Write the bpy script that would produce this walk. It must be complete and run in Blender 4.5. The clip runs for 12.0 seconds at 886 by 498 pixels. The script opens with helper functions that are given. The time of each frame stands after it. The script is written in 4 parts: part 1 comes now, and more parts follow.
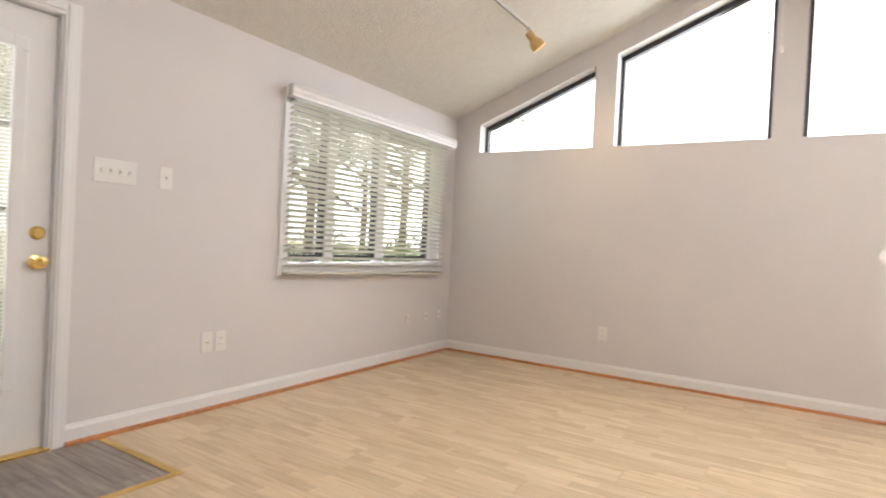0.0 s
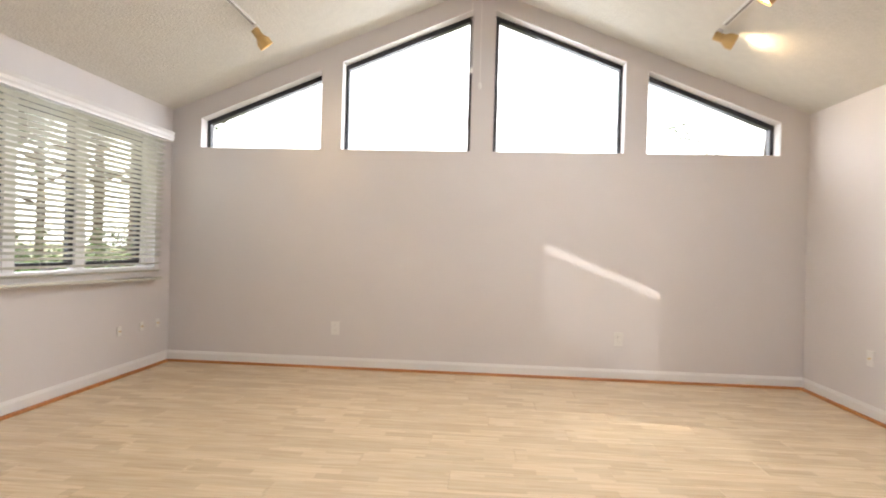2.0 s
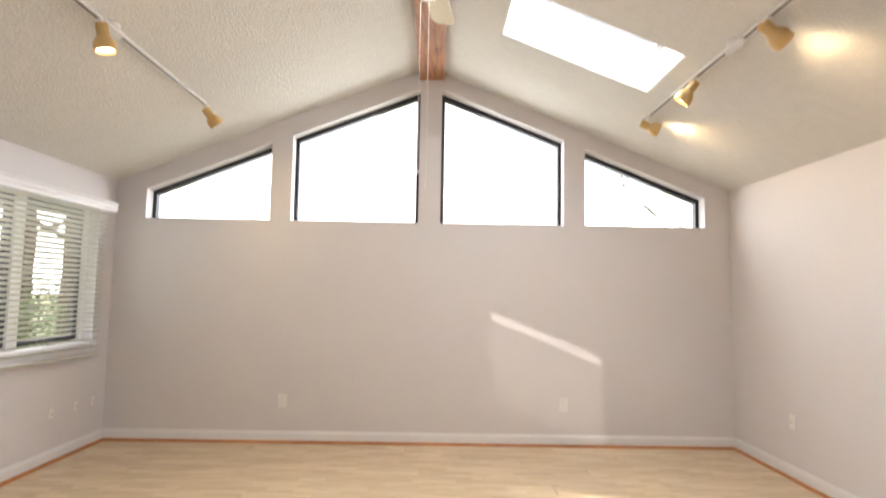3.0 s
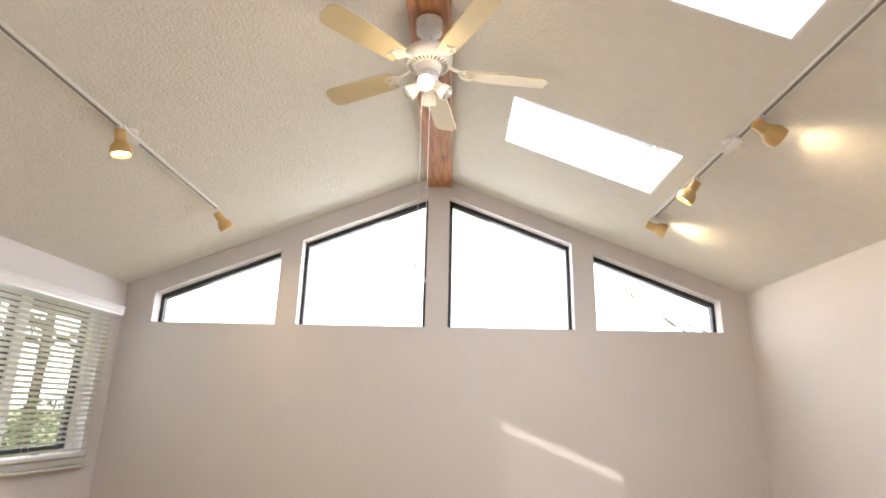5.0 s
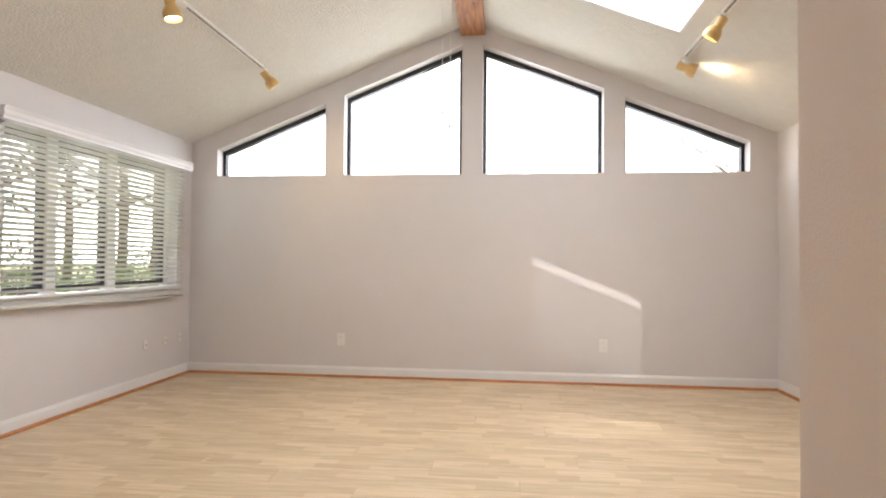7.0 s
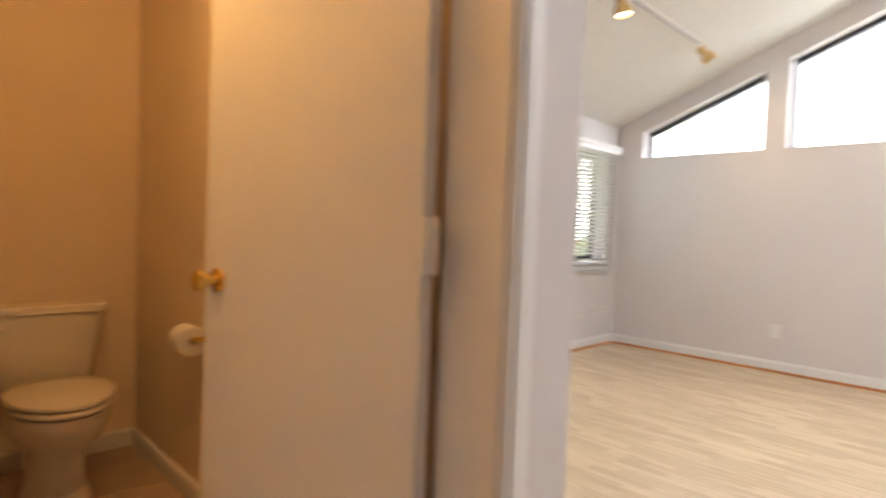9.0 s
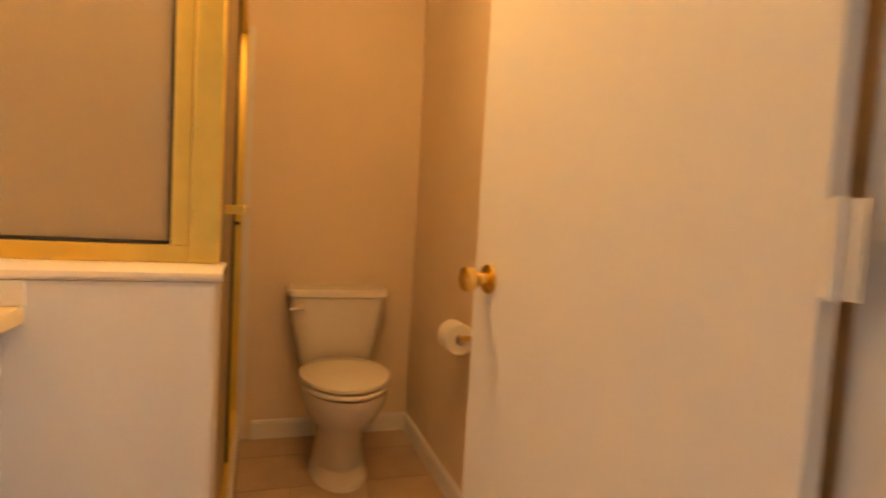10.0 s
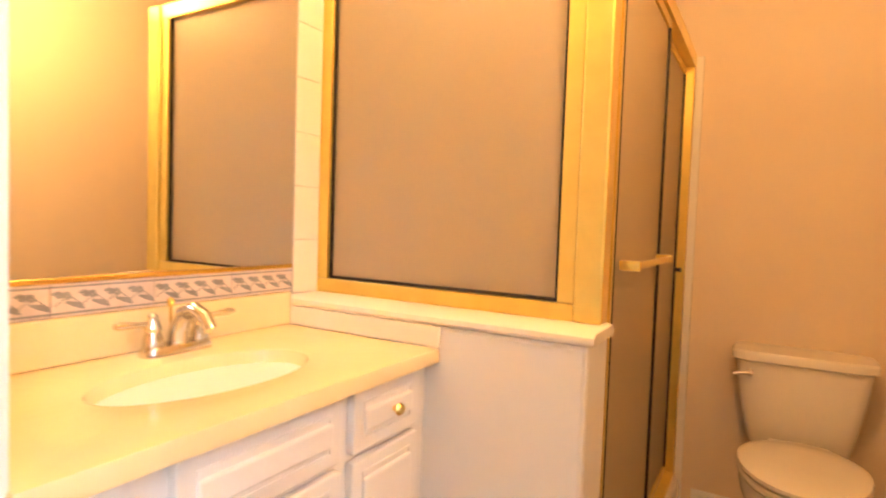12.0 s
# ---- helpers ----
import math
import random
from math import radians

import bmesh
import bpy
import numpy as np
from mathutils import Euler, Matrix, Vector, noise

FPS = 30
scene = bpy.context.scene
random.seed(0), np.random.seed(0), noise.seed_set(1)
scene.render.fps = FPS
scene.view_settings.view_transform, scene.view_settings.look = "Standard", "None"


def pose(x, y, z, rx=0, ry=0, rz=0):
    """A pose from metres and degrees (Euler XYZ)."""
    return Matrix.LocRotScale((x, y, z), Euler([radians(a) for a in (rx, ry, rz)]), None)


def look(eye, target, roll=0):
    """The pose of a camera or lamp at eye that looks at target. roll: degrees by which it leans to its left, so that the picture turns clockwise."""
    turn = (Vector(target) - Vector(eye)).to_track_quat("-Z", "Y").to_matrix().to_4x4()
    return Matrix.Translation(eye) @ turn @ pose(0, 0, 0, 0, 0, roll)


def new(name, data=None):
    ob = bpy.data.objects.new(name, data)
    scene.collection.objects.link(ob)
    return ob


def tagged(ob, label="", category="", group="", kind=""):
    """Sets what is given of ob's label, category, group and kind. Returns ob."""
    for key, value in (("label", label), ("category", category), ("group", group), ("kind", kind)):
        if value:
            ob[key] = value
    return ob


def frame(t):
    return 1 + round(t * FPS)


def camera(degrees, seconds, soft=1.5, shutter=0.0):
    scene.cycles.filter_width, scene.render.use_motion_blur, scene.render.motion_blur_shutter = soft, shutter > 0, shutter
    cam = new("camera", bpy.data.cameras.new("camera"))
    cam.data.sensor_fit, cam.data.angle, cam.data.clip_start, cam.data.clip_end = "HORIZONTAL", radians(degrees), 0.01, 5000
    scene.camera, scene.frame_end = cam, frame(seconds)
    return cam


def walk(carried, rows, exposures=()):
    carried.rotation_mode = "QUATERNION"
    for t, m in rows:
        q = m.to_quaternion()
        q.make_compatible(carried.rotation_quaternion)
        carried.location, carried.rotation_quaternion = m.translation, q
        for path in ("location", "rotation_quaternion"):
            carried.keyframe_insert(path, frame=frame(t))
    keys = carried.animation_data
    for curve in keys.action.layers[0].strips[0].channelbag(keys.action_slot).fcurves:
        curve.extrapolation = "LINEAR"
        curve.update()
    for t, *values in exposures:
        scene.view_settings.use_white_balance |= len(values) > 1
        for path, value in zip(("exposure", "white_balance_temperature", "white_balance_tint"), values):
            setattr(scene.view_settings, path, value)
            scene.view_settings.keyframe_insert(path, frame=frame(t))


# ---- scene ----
cam = camera(77.0, 12.0, soft=1.9, shutter=0.5)
PATH = [
    (0, (0.442, -0.053, 1.070), (-0.628, 1.636, 1.047), 2.9),
    (0.5, (0.471, -0.041, 1.073), (-0.423, 1.748, 1.065), 2.7),
    (1, (0.464, -0.052, 1.076), (-0.193, 1.837, 1.075), 2.5),
    (1.5, (0.430, -0.079, 1.057), (0.079, 1.890, 1.061), 2.1),
    (2, (0.406, -0.194, 1.114), (0.253, 1.800, 1.107), 1.6),
    (2.5, (0.403, -0.292, 1.200), (0.377, 1.708, 1.210), 1.4),
    (3, (0.418, -0.311, 1.348), (0.440, 1.683, 1.500), 1.0),
    (3.5, (0.403, -0.299, 1.379), (0.426, 1.663, 1.766), 1.3),
    (3.7, (0.443, -0.294, 1.385), (0.447, 1.651, 1.851), 1.6),
    (5.3, (0.517, -0.205, 1.252), (0.442, 1.717, 1.801), 1.1),
    (5.5, (0.530, -0.200, 1.239), (0.423, 1.738, 1.723), 1.1),
    (6, (0.589, -0.293, 1.172), (0.426, 1.684, 1.427), 1.1),
    (6.5, (0.646, -0.447, 1.139), (0.456, 1.541, 1.247), 0.9),
    (6.7, (0.649, -0.505, 1.130), (0.453, 1.484, 1.201), 0.7),
    (8.3, (0.653, -0.774, 1.155), (-0.052, 1.098, 1.123), 0.9),
    (8.5, (0.623, -0.787, 1.155), (-0.249, 1.013, 1.116), 1.2),
    (9, (0.474, -0.811, 1.144), (-0.947, 0.594, 1.076), 2.1),
    (9.5, (0.33, -0.741, 1.127), (-1.388, 0.28, 1.036), 3.2),
    (10, (0.163, -0.687, 1.127), (-1.734, -0.065, 1.005), 3.2),
    (10.5, (0.045, -0.633, 1.125), (-1.945, -0.492, 0.979), 2.9),
    (11, (-0.033, -0.567, 1.14), (-1.985, -0.97, 0.976), 2.6),
    (11.5, (-0.054, -0.553, 1.146), (-1.899, -1.314, 1.014), 2.3),
    (12, (0.003, -0.468, 1.197), (-1.723, -1.474, 1.106), 2.0),
]
EXPOSURES = [(0, 0.32, 6450, 12), (1.5, 0.3, 6450, 12), (5.5, 0.22, 6450, 12), (8.2, 0.34, 6300, 12), (9.0, 0.48, 6300, 12), (9.5, 0.62, 6600, 12), (10, 0.86, 6800, 11), (10.5, 1.18, 6850, 11), (11.5, 1.52, 6500, 11), (12, 1.64, 5900, 13)]
walk(cam, [(t, look(eye, target, roll)) for t, eye, target, roll in PATH], EXPOSURES)
BATH_W, BATH_C = 12.5, (1.0, 0.50, 0.13)
DOOR_TURN = 8.0

# ---------------- light ----------------
def sun_and_sky():
    w = bpy.data.worlds.new("world")
    scene.world = w
    w.use_nodes = True
    nt = w.node_tree
    sky = nt.nodes.new("ShaderNodeTexSky")
    sky.sky_type, sky.sun_disc = "NISHITA", False
    sky.sun_elevation, sky.sun_rotation = radians(59), radians(177)
    sky.air_density, sky.dust_density = 1.0, 3.0
    bg = nt.nodes["Background"]
    nt.links.new(sky.outputs[0], bg.inputs[0])
    bg.inputs[1].default_value = 0.15
    sun = new("sun", bpy.data.lights.new("sun", "SUN"))
    sun.data.energy, sun.data.angle, sun.data.color = 2.9, radians(0.55), (1.0, 0.95, 0.88)
    d = Vector(SUN_DIR)
    sun.matrix_world = d.to_track_quat("-Z", "Y").to_matrix().to_4x4()


SUN_DIR = (0.08, 1.8, -3.1)
sun_and_sky()


def area(name, m, w, h, power, colour):
    d = bpy.data.lights.new(name, "AREA")
    d.shape, d.size, d.size_y, d.energy, d.color = "RECTANGLE", w, h, power, colour
    o = new(name, d)
    o.matrix_world = m
    return o


DAY = (0.93, 0.96, 1.0)
GY = 4.72
XL, XR, XC = -2.49, 3.10, 0.315
RIDGE, EAVE, PITCH = 3.415, 2.312, 0.396
YS, YN = 0.126, GY
# sky light in the openings
area("sky_light_gable", look((XC, GY + 0.5, 2.5), (XC, GY - 1.0, 1.5)), 4.6, 1.2, 95, DAY)
SLOPE = math.degrees(math.atan(PITCH))
area("sky_light_skylight", pose(1.38, 3.24, RIDGE - PITCH * (1.38 - XC) + 0.2, 0, SLOPE, 0), 1.08, 0.6, 26, DAY)
area("sky_light_skylight_rear", pose(1.38, 1.4825, RIDGE - PITCH * (1.38 - XC) + 0.2, 0, SLOPE, 0), 1.08, 0.63, 26, DAY)
area("sky_light_window", look((XL - 0.5, 3.5, 1.5), (XL + 1.0, 3.5, 1.3)), 1.8, 1.2, 19, DAY)
area("sky_light_door", look((XL - 0.4, 0.67, 1.2), (XL + 1.0, 0.67, 1.0)), 0.55, 1.5, 18, DAY)


# ---------------- materials ----------------
def mat(name, colour, rough=0.6, metal=0.0, vary=0.06, scale=8.0, bump=0.0, bscale=60.0, coords="Object", spec=0.5):
    m = bpy.data.materials.new(name)
    m.use_nodes = True
    nt = m.node_tree
    p = nt.nodes["Principled BSDF"]
    p.inputs["Roughness"].default_value, p.inputs["Metallic"].default_value = rough, metal
    p.inputs["Specular IOR Level"].default_value = spec
    tc = nt.nodes.new("ShaderNodeTexCoord")
    n = nt.nodes.new("ShaderNodeTexNoise")
    n.inputs["Scale"].default_value, n.inputs["Detail"].default_value = scale, 6
    nt.links.new(tc.outputs[coords], n.inputs[0])
    r = nt.nodes.new("ShaderNodeValToRGB")
    c = Vector(colour)
    r.color_ramp.elements[0].position, r.color_ramp.elements[1].position = 0.3, 0.7
    r.color_ramp.elements[0].color = (*(c * (1 - vary)), 1)
    r.color_ramp.elements[1].color = (*[min(1, v) for v in c * (1 + vary)], 1)
    nt.links.new(n.outputs[0], r.inputs[0])
    nt.links.new(r.outputs[0], p.inputs["Base Color"])
    if bump:
        b = nt.nodes.new("ShaderNodeTexNoise")
        b.inputs["Scale"].default_value, b.inputs["Detail"].default_value = bscale, 3
        nt.links.new(tc.outputs[coords], b.inputs[0])
        bn = nt.nodes.new("ShaderNodeBump")
        bn.inputs["Strength"].default_value, bn.inputs["Distance"].default_value = bump, 0.01
        nt.links.new(b.outputs[0], bn.inputs["Height"])
        nt.links.new(bn.outputs[0], p.inputs["Normal"])
    return m


def wood(name, dark, light, along="X", rough=0.45, stretch=12.0, random_tone=0.0, bands=0):
    """Grain drawn out along one axis; bands: printed strips of a laminate board."""
    m = mat(name, light, rough)
    nt = m.node_tree
    p = nt.nodes["Principled BSDF"]
    tc = nt.nodes.new("ShaderNodeTexCoord")
    mp = nt.nodes.new("ShaderNodeMapping")
    sc = [stretch, stretch, stretch]
    sc["XYZ".index(along)] = 1.0
    mp.inputs["Scale"].default_value = sc
    nt.links.new(tc.outputs["Object"], mp.inputs[0])
    oi = nt.nodes.new("ShaderNodeObjectInfo")
    sh = nt.nodes.new("ShaderNodeVectorMath")
    sh.operation = "MULTIPLY_ADD"
    sh.inputs[1].default_value = (37.0, 19.0, 11.0)
    cr = nt.nodes.new("ShaderNodeCombineXYZ")
    for k in range(3):
        nt.links.new(oi.outputs["Random"], cr.inputs[k])
    nt.links.new(cr.outputs[0], sh.inputs[0])
    nt.links.new(mp.outputs[0], sh.inputs[2])
    n = nt.nodes.new("ShaderNodeTexNoise")
    n.inputs["Scale"].default_value, n.inputs["Detail"].default_value = 4.0, 8
    nt.links.new(sh.outputs[0], n.inputs[0])
    r = nt.nodes.new("ShaderNodeValToRGB")
    r.color_ramp.elements[0].position, r.color_ramp.elements[1].position = 0.3, 0.72
    r.color_ramp.elements[0].color, r.color_ramp.elements[1].color = (*dark, 1), (*light, 1)
    nt.links.new(n.outputs[0], r.inputs[0])
    last = r.outputs[0]
    hs = nt.nodes.new("ShaderNodeHueSaturation")
    nt.links.new(last, hs.inputs["Color"])
    if bands:
        # each board shows three strips broken into shorter staves
        br = nt.nodes.new("ShaderNodeTexBrick")
        br.offset, br.offset_frequency = 0.37, 2
        br.inputs["Color1"].default_value, br.inputs["Color2"].default_value = (0, 0, 0, 1), (1, 1, 1, 1)
        br.inputs["Mortar"].default_value = (0.35, 0.35, 0.35, 1)
        br.inputs["Scale"].default_value, br.inputs["Mortar Size"].default_value = 1.0, 0.0008
        br.inputs["Brick Width"].default_value, br.inputs["Row Height"].default_value = 0.31, 0.064
        mp2 = nt.nodes.new("ShaderNodeVectorMath")
        mp2.operation = "MULTIPLY_ADD"
        mp2.inputs[1].default_value = (7.3, 0.64, 0.0)
        nt.links.new(cr.outputs[0], mp2.inputs[0])
        rnd = nt.nodes.new("ShaderNodeVectorMath")
        rnd.operation = "SNAP"
        rnd.inputs[1].default_value = (0.001, 0.064, 1.0)
        nt.links.new(mp2.outputs[0], rnd.inputs[0])
        ad = nt.nodes.new("ShaderNodeVectorMath")
        nt.links.new(tc.outputs["Object"], ad.inputs[0])
        nt.links.new(rnd.outputs[0], ad.inputs[1])
        mp2.inputs[2].default_value = (0, 0, 0)
        nt.links.new(ad.outputs[0], br.inputs[0])
        mr = nt.nodes.new("ShaderNodeMapRange")
        mr.inputs[3].default_value, mr.inputs[4].default_value = 0.88, 1.07
        nt.links.new(br.outputs[0], mr.inputs[0])
        nt.links.new(mr.outputs[0], hs.inputs["Value"])
    elif random_tone:
        mr = nt.nodes.new("ShaderNodeMapRange")
        mr.inputs[3].default_value, mr.inputs[4].default_value = 1 - random_tone, 1 + random_tone
        nt.links.new(oi.outputs["Random"], mr.inputs[0])
        nt.links.new(mr.outputs[0], hs.inputs["Value"])
    nt.links.new(hs.outputs[0], p.inputs["Base Color"])
    b = nt.nodes.new("ShaderNodeBump")
    b.inputs["Strength"].default_value, b.inputs["Distance"].default_value = 0.08, 0.004
    nt.links.new(n.outputs[0], b.inputs["Height"])
    nt.links.new(b.outputs[0], p.inputs["Normal"])
    return m


def glass(name, tint=(1, 1, 1), frost=0.0):
    m = bpy.data.materials.new(name)
    m.use_nodes = True
    nt = m.node_tree
    nt.nodes.remove(nt.nodes["Principled BSDF"])
    out = nt.nodes["Material Output"]
    mix = nt.nodes.new("ShaderNodeMixShader")
    g = nt.nodes.new("ShaderNodeBsdfGlossy")
    g.inputs["Roughness"].default_value = 0.03 if not frost else 0.28
    if frost:
        a = nt.nodes.new("ShaderNodeBsdfTranslucent")
        b = nt.nodes.new("ShaderNodeBsdfDiffuse")
        a.inputs[0].default_value = b.inputs[0].default_value = (*tint, 1)
        t = nt.nodes.new("ShaderNodeMixShader")
        t.inputs[0].default_value = 0.5
        nt.links.new(a.outputs[0], t.inputs[1])
        nt.links.new(b.outputs[0], t.inputs[2])
        no = nt.nodes.new("ShaderNodeTexNoise")
        no.inputs["Scale"].default_value = 180
        bu = nt.nodes.new("ShaderNodeBump")
        bu.inputs["Strength"].default_value, bu.inputs["Distance"].default_value = 0.25, 0.003
        nt.links.new(no.outputs[0], bu.inputs["Height"])
        nt.links.new(bu.outputs[0], g.inputs["Normal"])
    else:
        t = nt.nodes.new("ShaderNodeBsdfTransparent")
        t.inputs[0].default_value = (*tint, 1)
    mix.inputs[0].default_value = 0.05
    nt.links.new(t.outputs[0], mix.inputs[1])
    nt.links.new(g.outputs[0], mix.inputs[2])
    nt.links.new(mix.outputs[0], out.inputs[0])
    return m


def glow(name, colour, strength):
    m = bpy.data.materials.new(name)
    m.use_nodes = True
    p = m.node_tree.nodes["Principled BSDF"]
    p.inputs["Emission Color"].default_value = (*colour, 1)
    p.inputs["Emission Strength"].default_value = strength
    return m


M_WALL = mat("wall_paint", (0.70, 0.665, 0.655), 0.75, vary=0.015, scale=2.5, bump=0.12, bscale=220, spec=0.3)
M_BATHWALL = mat("bath_wall_paint", (0.77, 0.64, 0.49), 0.7, vary=0.02, scale=2.5, bump=0.12, bscale=200, spec=0.3)
M_CEIL = mat("textured_ceiling", (0.74, 0.715, 0.66), 0.9, vary=0.025, scale=14, bump=0.75, bscale=62, spec=0.2)
M_WHITE = mat("white_gloss_paint", (0.80, 0.785, 0.775), 0.35, vary=0.015, scale=5, bump=0.03, bscale=90)
M_PLASTIC = mat("white_plastic", (0.80, 0.78, 0.75), 0.35, vary=0.02, scale=30)
M_BLIND = mat("blind_slat", (0.66, 0.65, 0.57), 0.5, vary=0.03, scale=12)
M_BRONZE = mat("dark_bronze_frame", (0.035, 0.035, 0.04), 0.45, metal=0.3, vary=0.1, scale=20)
M_BRASS = mat("polished_brass", (0.83, 0.60, 0.20), 0.2, metal=1.0, vary=0.06, scale=30)
M_GOLD = mat("gold_anodised_frame", (0.86, 0.66, 0.17), 0.3, metal=0.85, vary=0.05, scale=15)
M_CHROME = mat("worn_chrome", (0.72, 0.68, 0.62), 0.16, metal=1.0, vary=0.05, scale=40)
M_STEEL = mat("dull_grey_steel", (0.28, 0.26, 0.25), 0.4, metal=0.6, vary=0.08, scale=40)
M_TAN = mat("tan_enamel", (0.62, 0.41, 0.16), 0.4, vary=0.05, scale=20)
M_CREAM = mat("cream_blade", (0.68, 0.58, 0.36), 0.45, vary=0.04, scale=10)
M_CERAMIC = mat("glazed_ceramic", (0.78, 0.73, 0.66), 0.12, vary=0.015, scale=4)
M_TILE = mat("white_wall_tile", (0.80, 0.77, 0.71), 0.14, vary=0.02, scale=6, bump=0.02, bscale=20)
M_MARBLE = mat("cultured_marble", (0.82, 0.68, 0.40), 0.15, vary=0.04, scale=5)
M_GROUT = mat("grout", (0.55, 0.50, 0.44), 0.9, vary=0.08, scale=50)
M_BORDER = mat("grey_vine_border_print", (0.24, 0.24, 0.25), 0.3, vary=0.2, scale=40)
M_BORDER_BASE = mat("pink_border_tile", (0.66, 0.57, 0.54), 0.25, vary=0.05, scale=30)
M_RUBBER = mat("black_gasket", (0.02, 0.016, 0.014), 0.6, vary=0.1, scale=40)
M_PAPER = mat("tissue_paper", (0.82, 0.79, 0.74), 0.95, vary=0.03, scale=60, bump=0.2, bscale=150)
M_SHOE = wood("stained_oak_shoe", (0.36, 0.13, 0.035), (0.54, 0.23, 0.07), "X", 0.4)
M_BEAM = wood("cedar_beam", (0.20, 0.07, 0.025), (0.46, 0.20, 0.075), "Y", 0.55, 9)
M_FLOOR = wood("maple_laminate", (0.60, 0.45, 0.28), (0.72, 0.57, 0.38), "X", 0.24, 14, bands=1)
M_SUB = mat("board_joint", (0.55, 0.41, 0.24), 0.7, vary=0.05)
M_VINYL = wood("grey_vinyl_plank", (0.19, 0.155, 0.135), (0.37, 0.32, 0.285), "X", 0.4, 10, random_tone=0.18)
M_BTILE = mat("beige_floor_tile", (0.52, 0.38, 0.28), 0.35, vary=0.08, scale=7)
M_GLASS = glass("window_glass")
M_FROST = glass("obscure_shower_glass", (0.66, 0.56, 0.40), 1.0)
# tint added to weaken the sun through the skylights
M_SUN_DIM_PANE = glass("sun_dimming_pane_glass", (0.47, 0.48, 0.49))
M_MIRROR = mat("mirror_silver", (0.93, 0.93, 0.91), 0.01, metal=1.0, vary=0.0)
M_BULB = glow("lit_bulb", (1.0, 0.84, 0.56), 9.0)
M_DOME = glow("lit_diffuser", (1.0, 0.70, 0.36), 6.0)
M_DARKLENS = mat("unlit_reflector_bulb", (0.42, 0.42, 0.40), 0.25, vary=0.2, scale=60)
M_LEAF = mat("foliage", (0.12, 0.19, 0.055), 0.7, vary=0.5, scale=9)
M_BARK = mat("bark", (0.16, 0.12, 0.09), 0.9, vary=0.35, scale=14, bump=0.6, bscale=30)
M_GRASS = mat("lawn_and_leaf_litter", (0.30, 0.31, 0.17), 0.95, vary=0.4, scale=1.5, bump=0.5, bscale=12)
M_FENCE = mat("weathered_fence_board", (0.34, 0.30, 0.26), 0.85, vary=0.15, scale=6)
M_SIDING = mat("outside_siding", (0.42, 0.38, 0.34), 0.8, vary=0.06, scale=3)


# ---------------- mesh helpers ----------------
def box(bm, x0, x1, y0, y1, z0, z1, bevel=0.0):
    vs = [bm.verts.new((x, y, z)) for x in (x0, x1) for y in (y0, y1) for z in (z0, z1)]
    fs = [bm.faces.new([vs[i] for i in q]) for q in ((0, 1, 3, 2), (4, 6, 7, 5), (0, 4, 5, 1), (2, 3, 7, 6), (0, 2, 6, 4), (1, 5, 7, 3))]
    if bevel:
        es = {e for f_ in fs for e in f_.edges}
        bmesh.ops.bevel(bm, geom=list(es), offset=bevel, segments=2, profile=0.5, affect="EDGES")
    return bm


def prism(bm, poly, axis, a, b):
    """A polygon in the plane across axis, drawn out from a to b."""
    def at(p, v):
        return {"X": (v, p[0], p[1]), "Y": (p[0], v, p[1]), "Z": (p[0], p[1], v)}[axis]
    lo = [bm.verts.new(at(p, a)) for p in poly]
    hi = [bm.verts.new(at(p, b)) for p in poly]
    n = len(poly)
    bm.faces.new(lo)
    bm.faces.new(hi[::-1])
    for i in range(n):
        bm.faces.new((lo[i], hi[i], hi[(i + 1) % n], lo[(i + 1) % n]))
    return bm


def rings(bm, loops, cap=True):
    """Skin a list of loops with equal counts."""
    made = [[bm.verts.new(v) for v in l] for l in loops]
    n = len(made[0])
    for a, b in zip(made, made[1:]):
        for i in range(n):
            bm.faces.new((a[i], a[(i + 1) % n], b[(i + 1) % n], b[i]))
    if cap:
        bm.faces.new(made[0][::-1])
        bm.faces.new(made[-1])
    return bm


def lathe(bm, profile, m=None, seg=24, cap=True):
    """Profile of (radius, height) turned about local z, then put at m."""
    m = m or Matrix()
    return rings(bm, [[m @ Vector((r * math.cos(2 * math.pi * i / seg), r * math.sin(2 * math.pi * i / seg), h)) for i in range(seg)] for r, h in profile], cap)


def tube(bm, pts, r, seg=10):
    loops = []
    pts = [Vector(p) for p in pts]
    for i, p in enumerate(pts):
        d = (pts[min(i + 1, len(pts) - 1)] - pts[max(i - 1, 0)]).normalized()
        q = d.to_track_quat("Z", "Y").to_matrix()
        rr = r[i] if isinstance(r, (list, tuple)) else r
        loops.append([p + q @ Vector((rr * math.cos(2 * math.pi * k / seg), rr * math.sin(2 * math.pi * k / seg), 0)) for k in range(seg)])
    return rings(bm, loops)


def B():
    return bmesh.new()


def finish(bm, name, material, smooth=False):
    bmesh.ops.recalc_face_normals(bm, faces=bm.faces)
    me = bpy.data.meshes.new(name)
    bm.to_mesh(me)
    bm.free()
    me.materials.append(material)
    if smooth:
        for p in me.polygons:
            p.use_smooth = True
        me.set_sharp_from_angle(angle=radians(38))
    return me


def part(name, bm, material, parent, label="", smooth=False):
    o = new(name, finish(bm, name, material, smooth))
    o.parent = parent
    if label:
        tagged(o, label)
    return o


def single(name, bm, material, label, category, kind="", smooth=False, group=""):
    return tagged(new(name, finish(bm, name, material, smooth)), label, category, group, kind)


def thing(name, label, category, at=(0, 0, 0), turn=0.0, kind="", group=""):
    o = tagged(new(name), label, category, group, kind)
    o.matrix_world = pose(*at, 0, 0, turn)
    return o


def ceil_z(x):
    return RIDGE - PITCH * abs(x - XC)


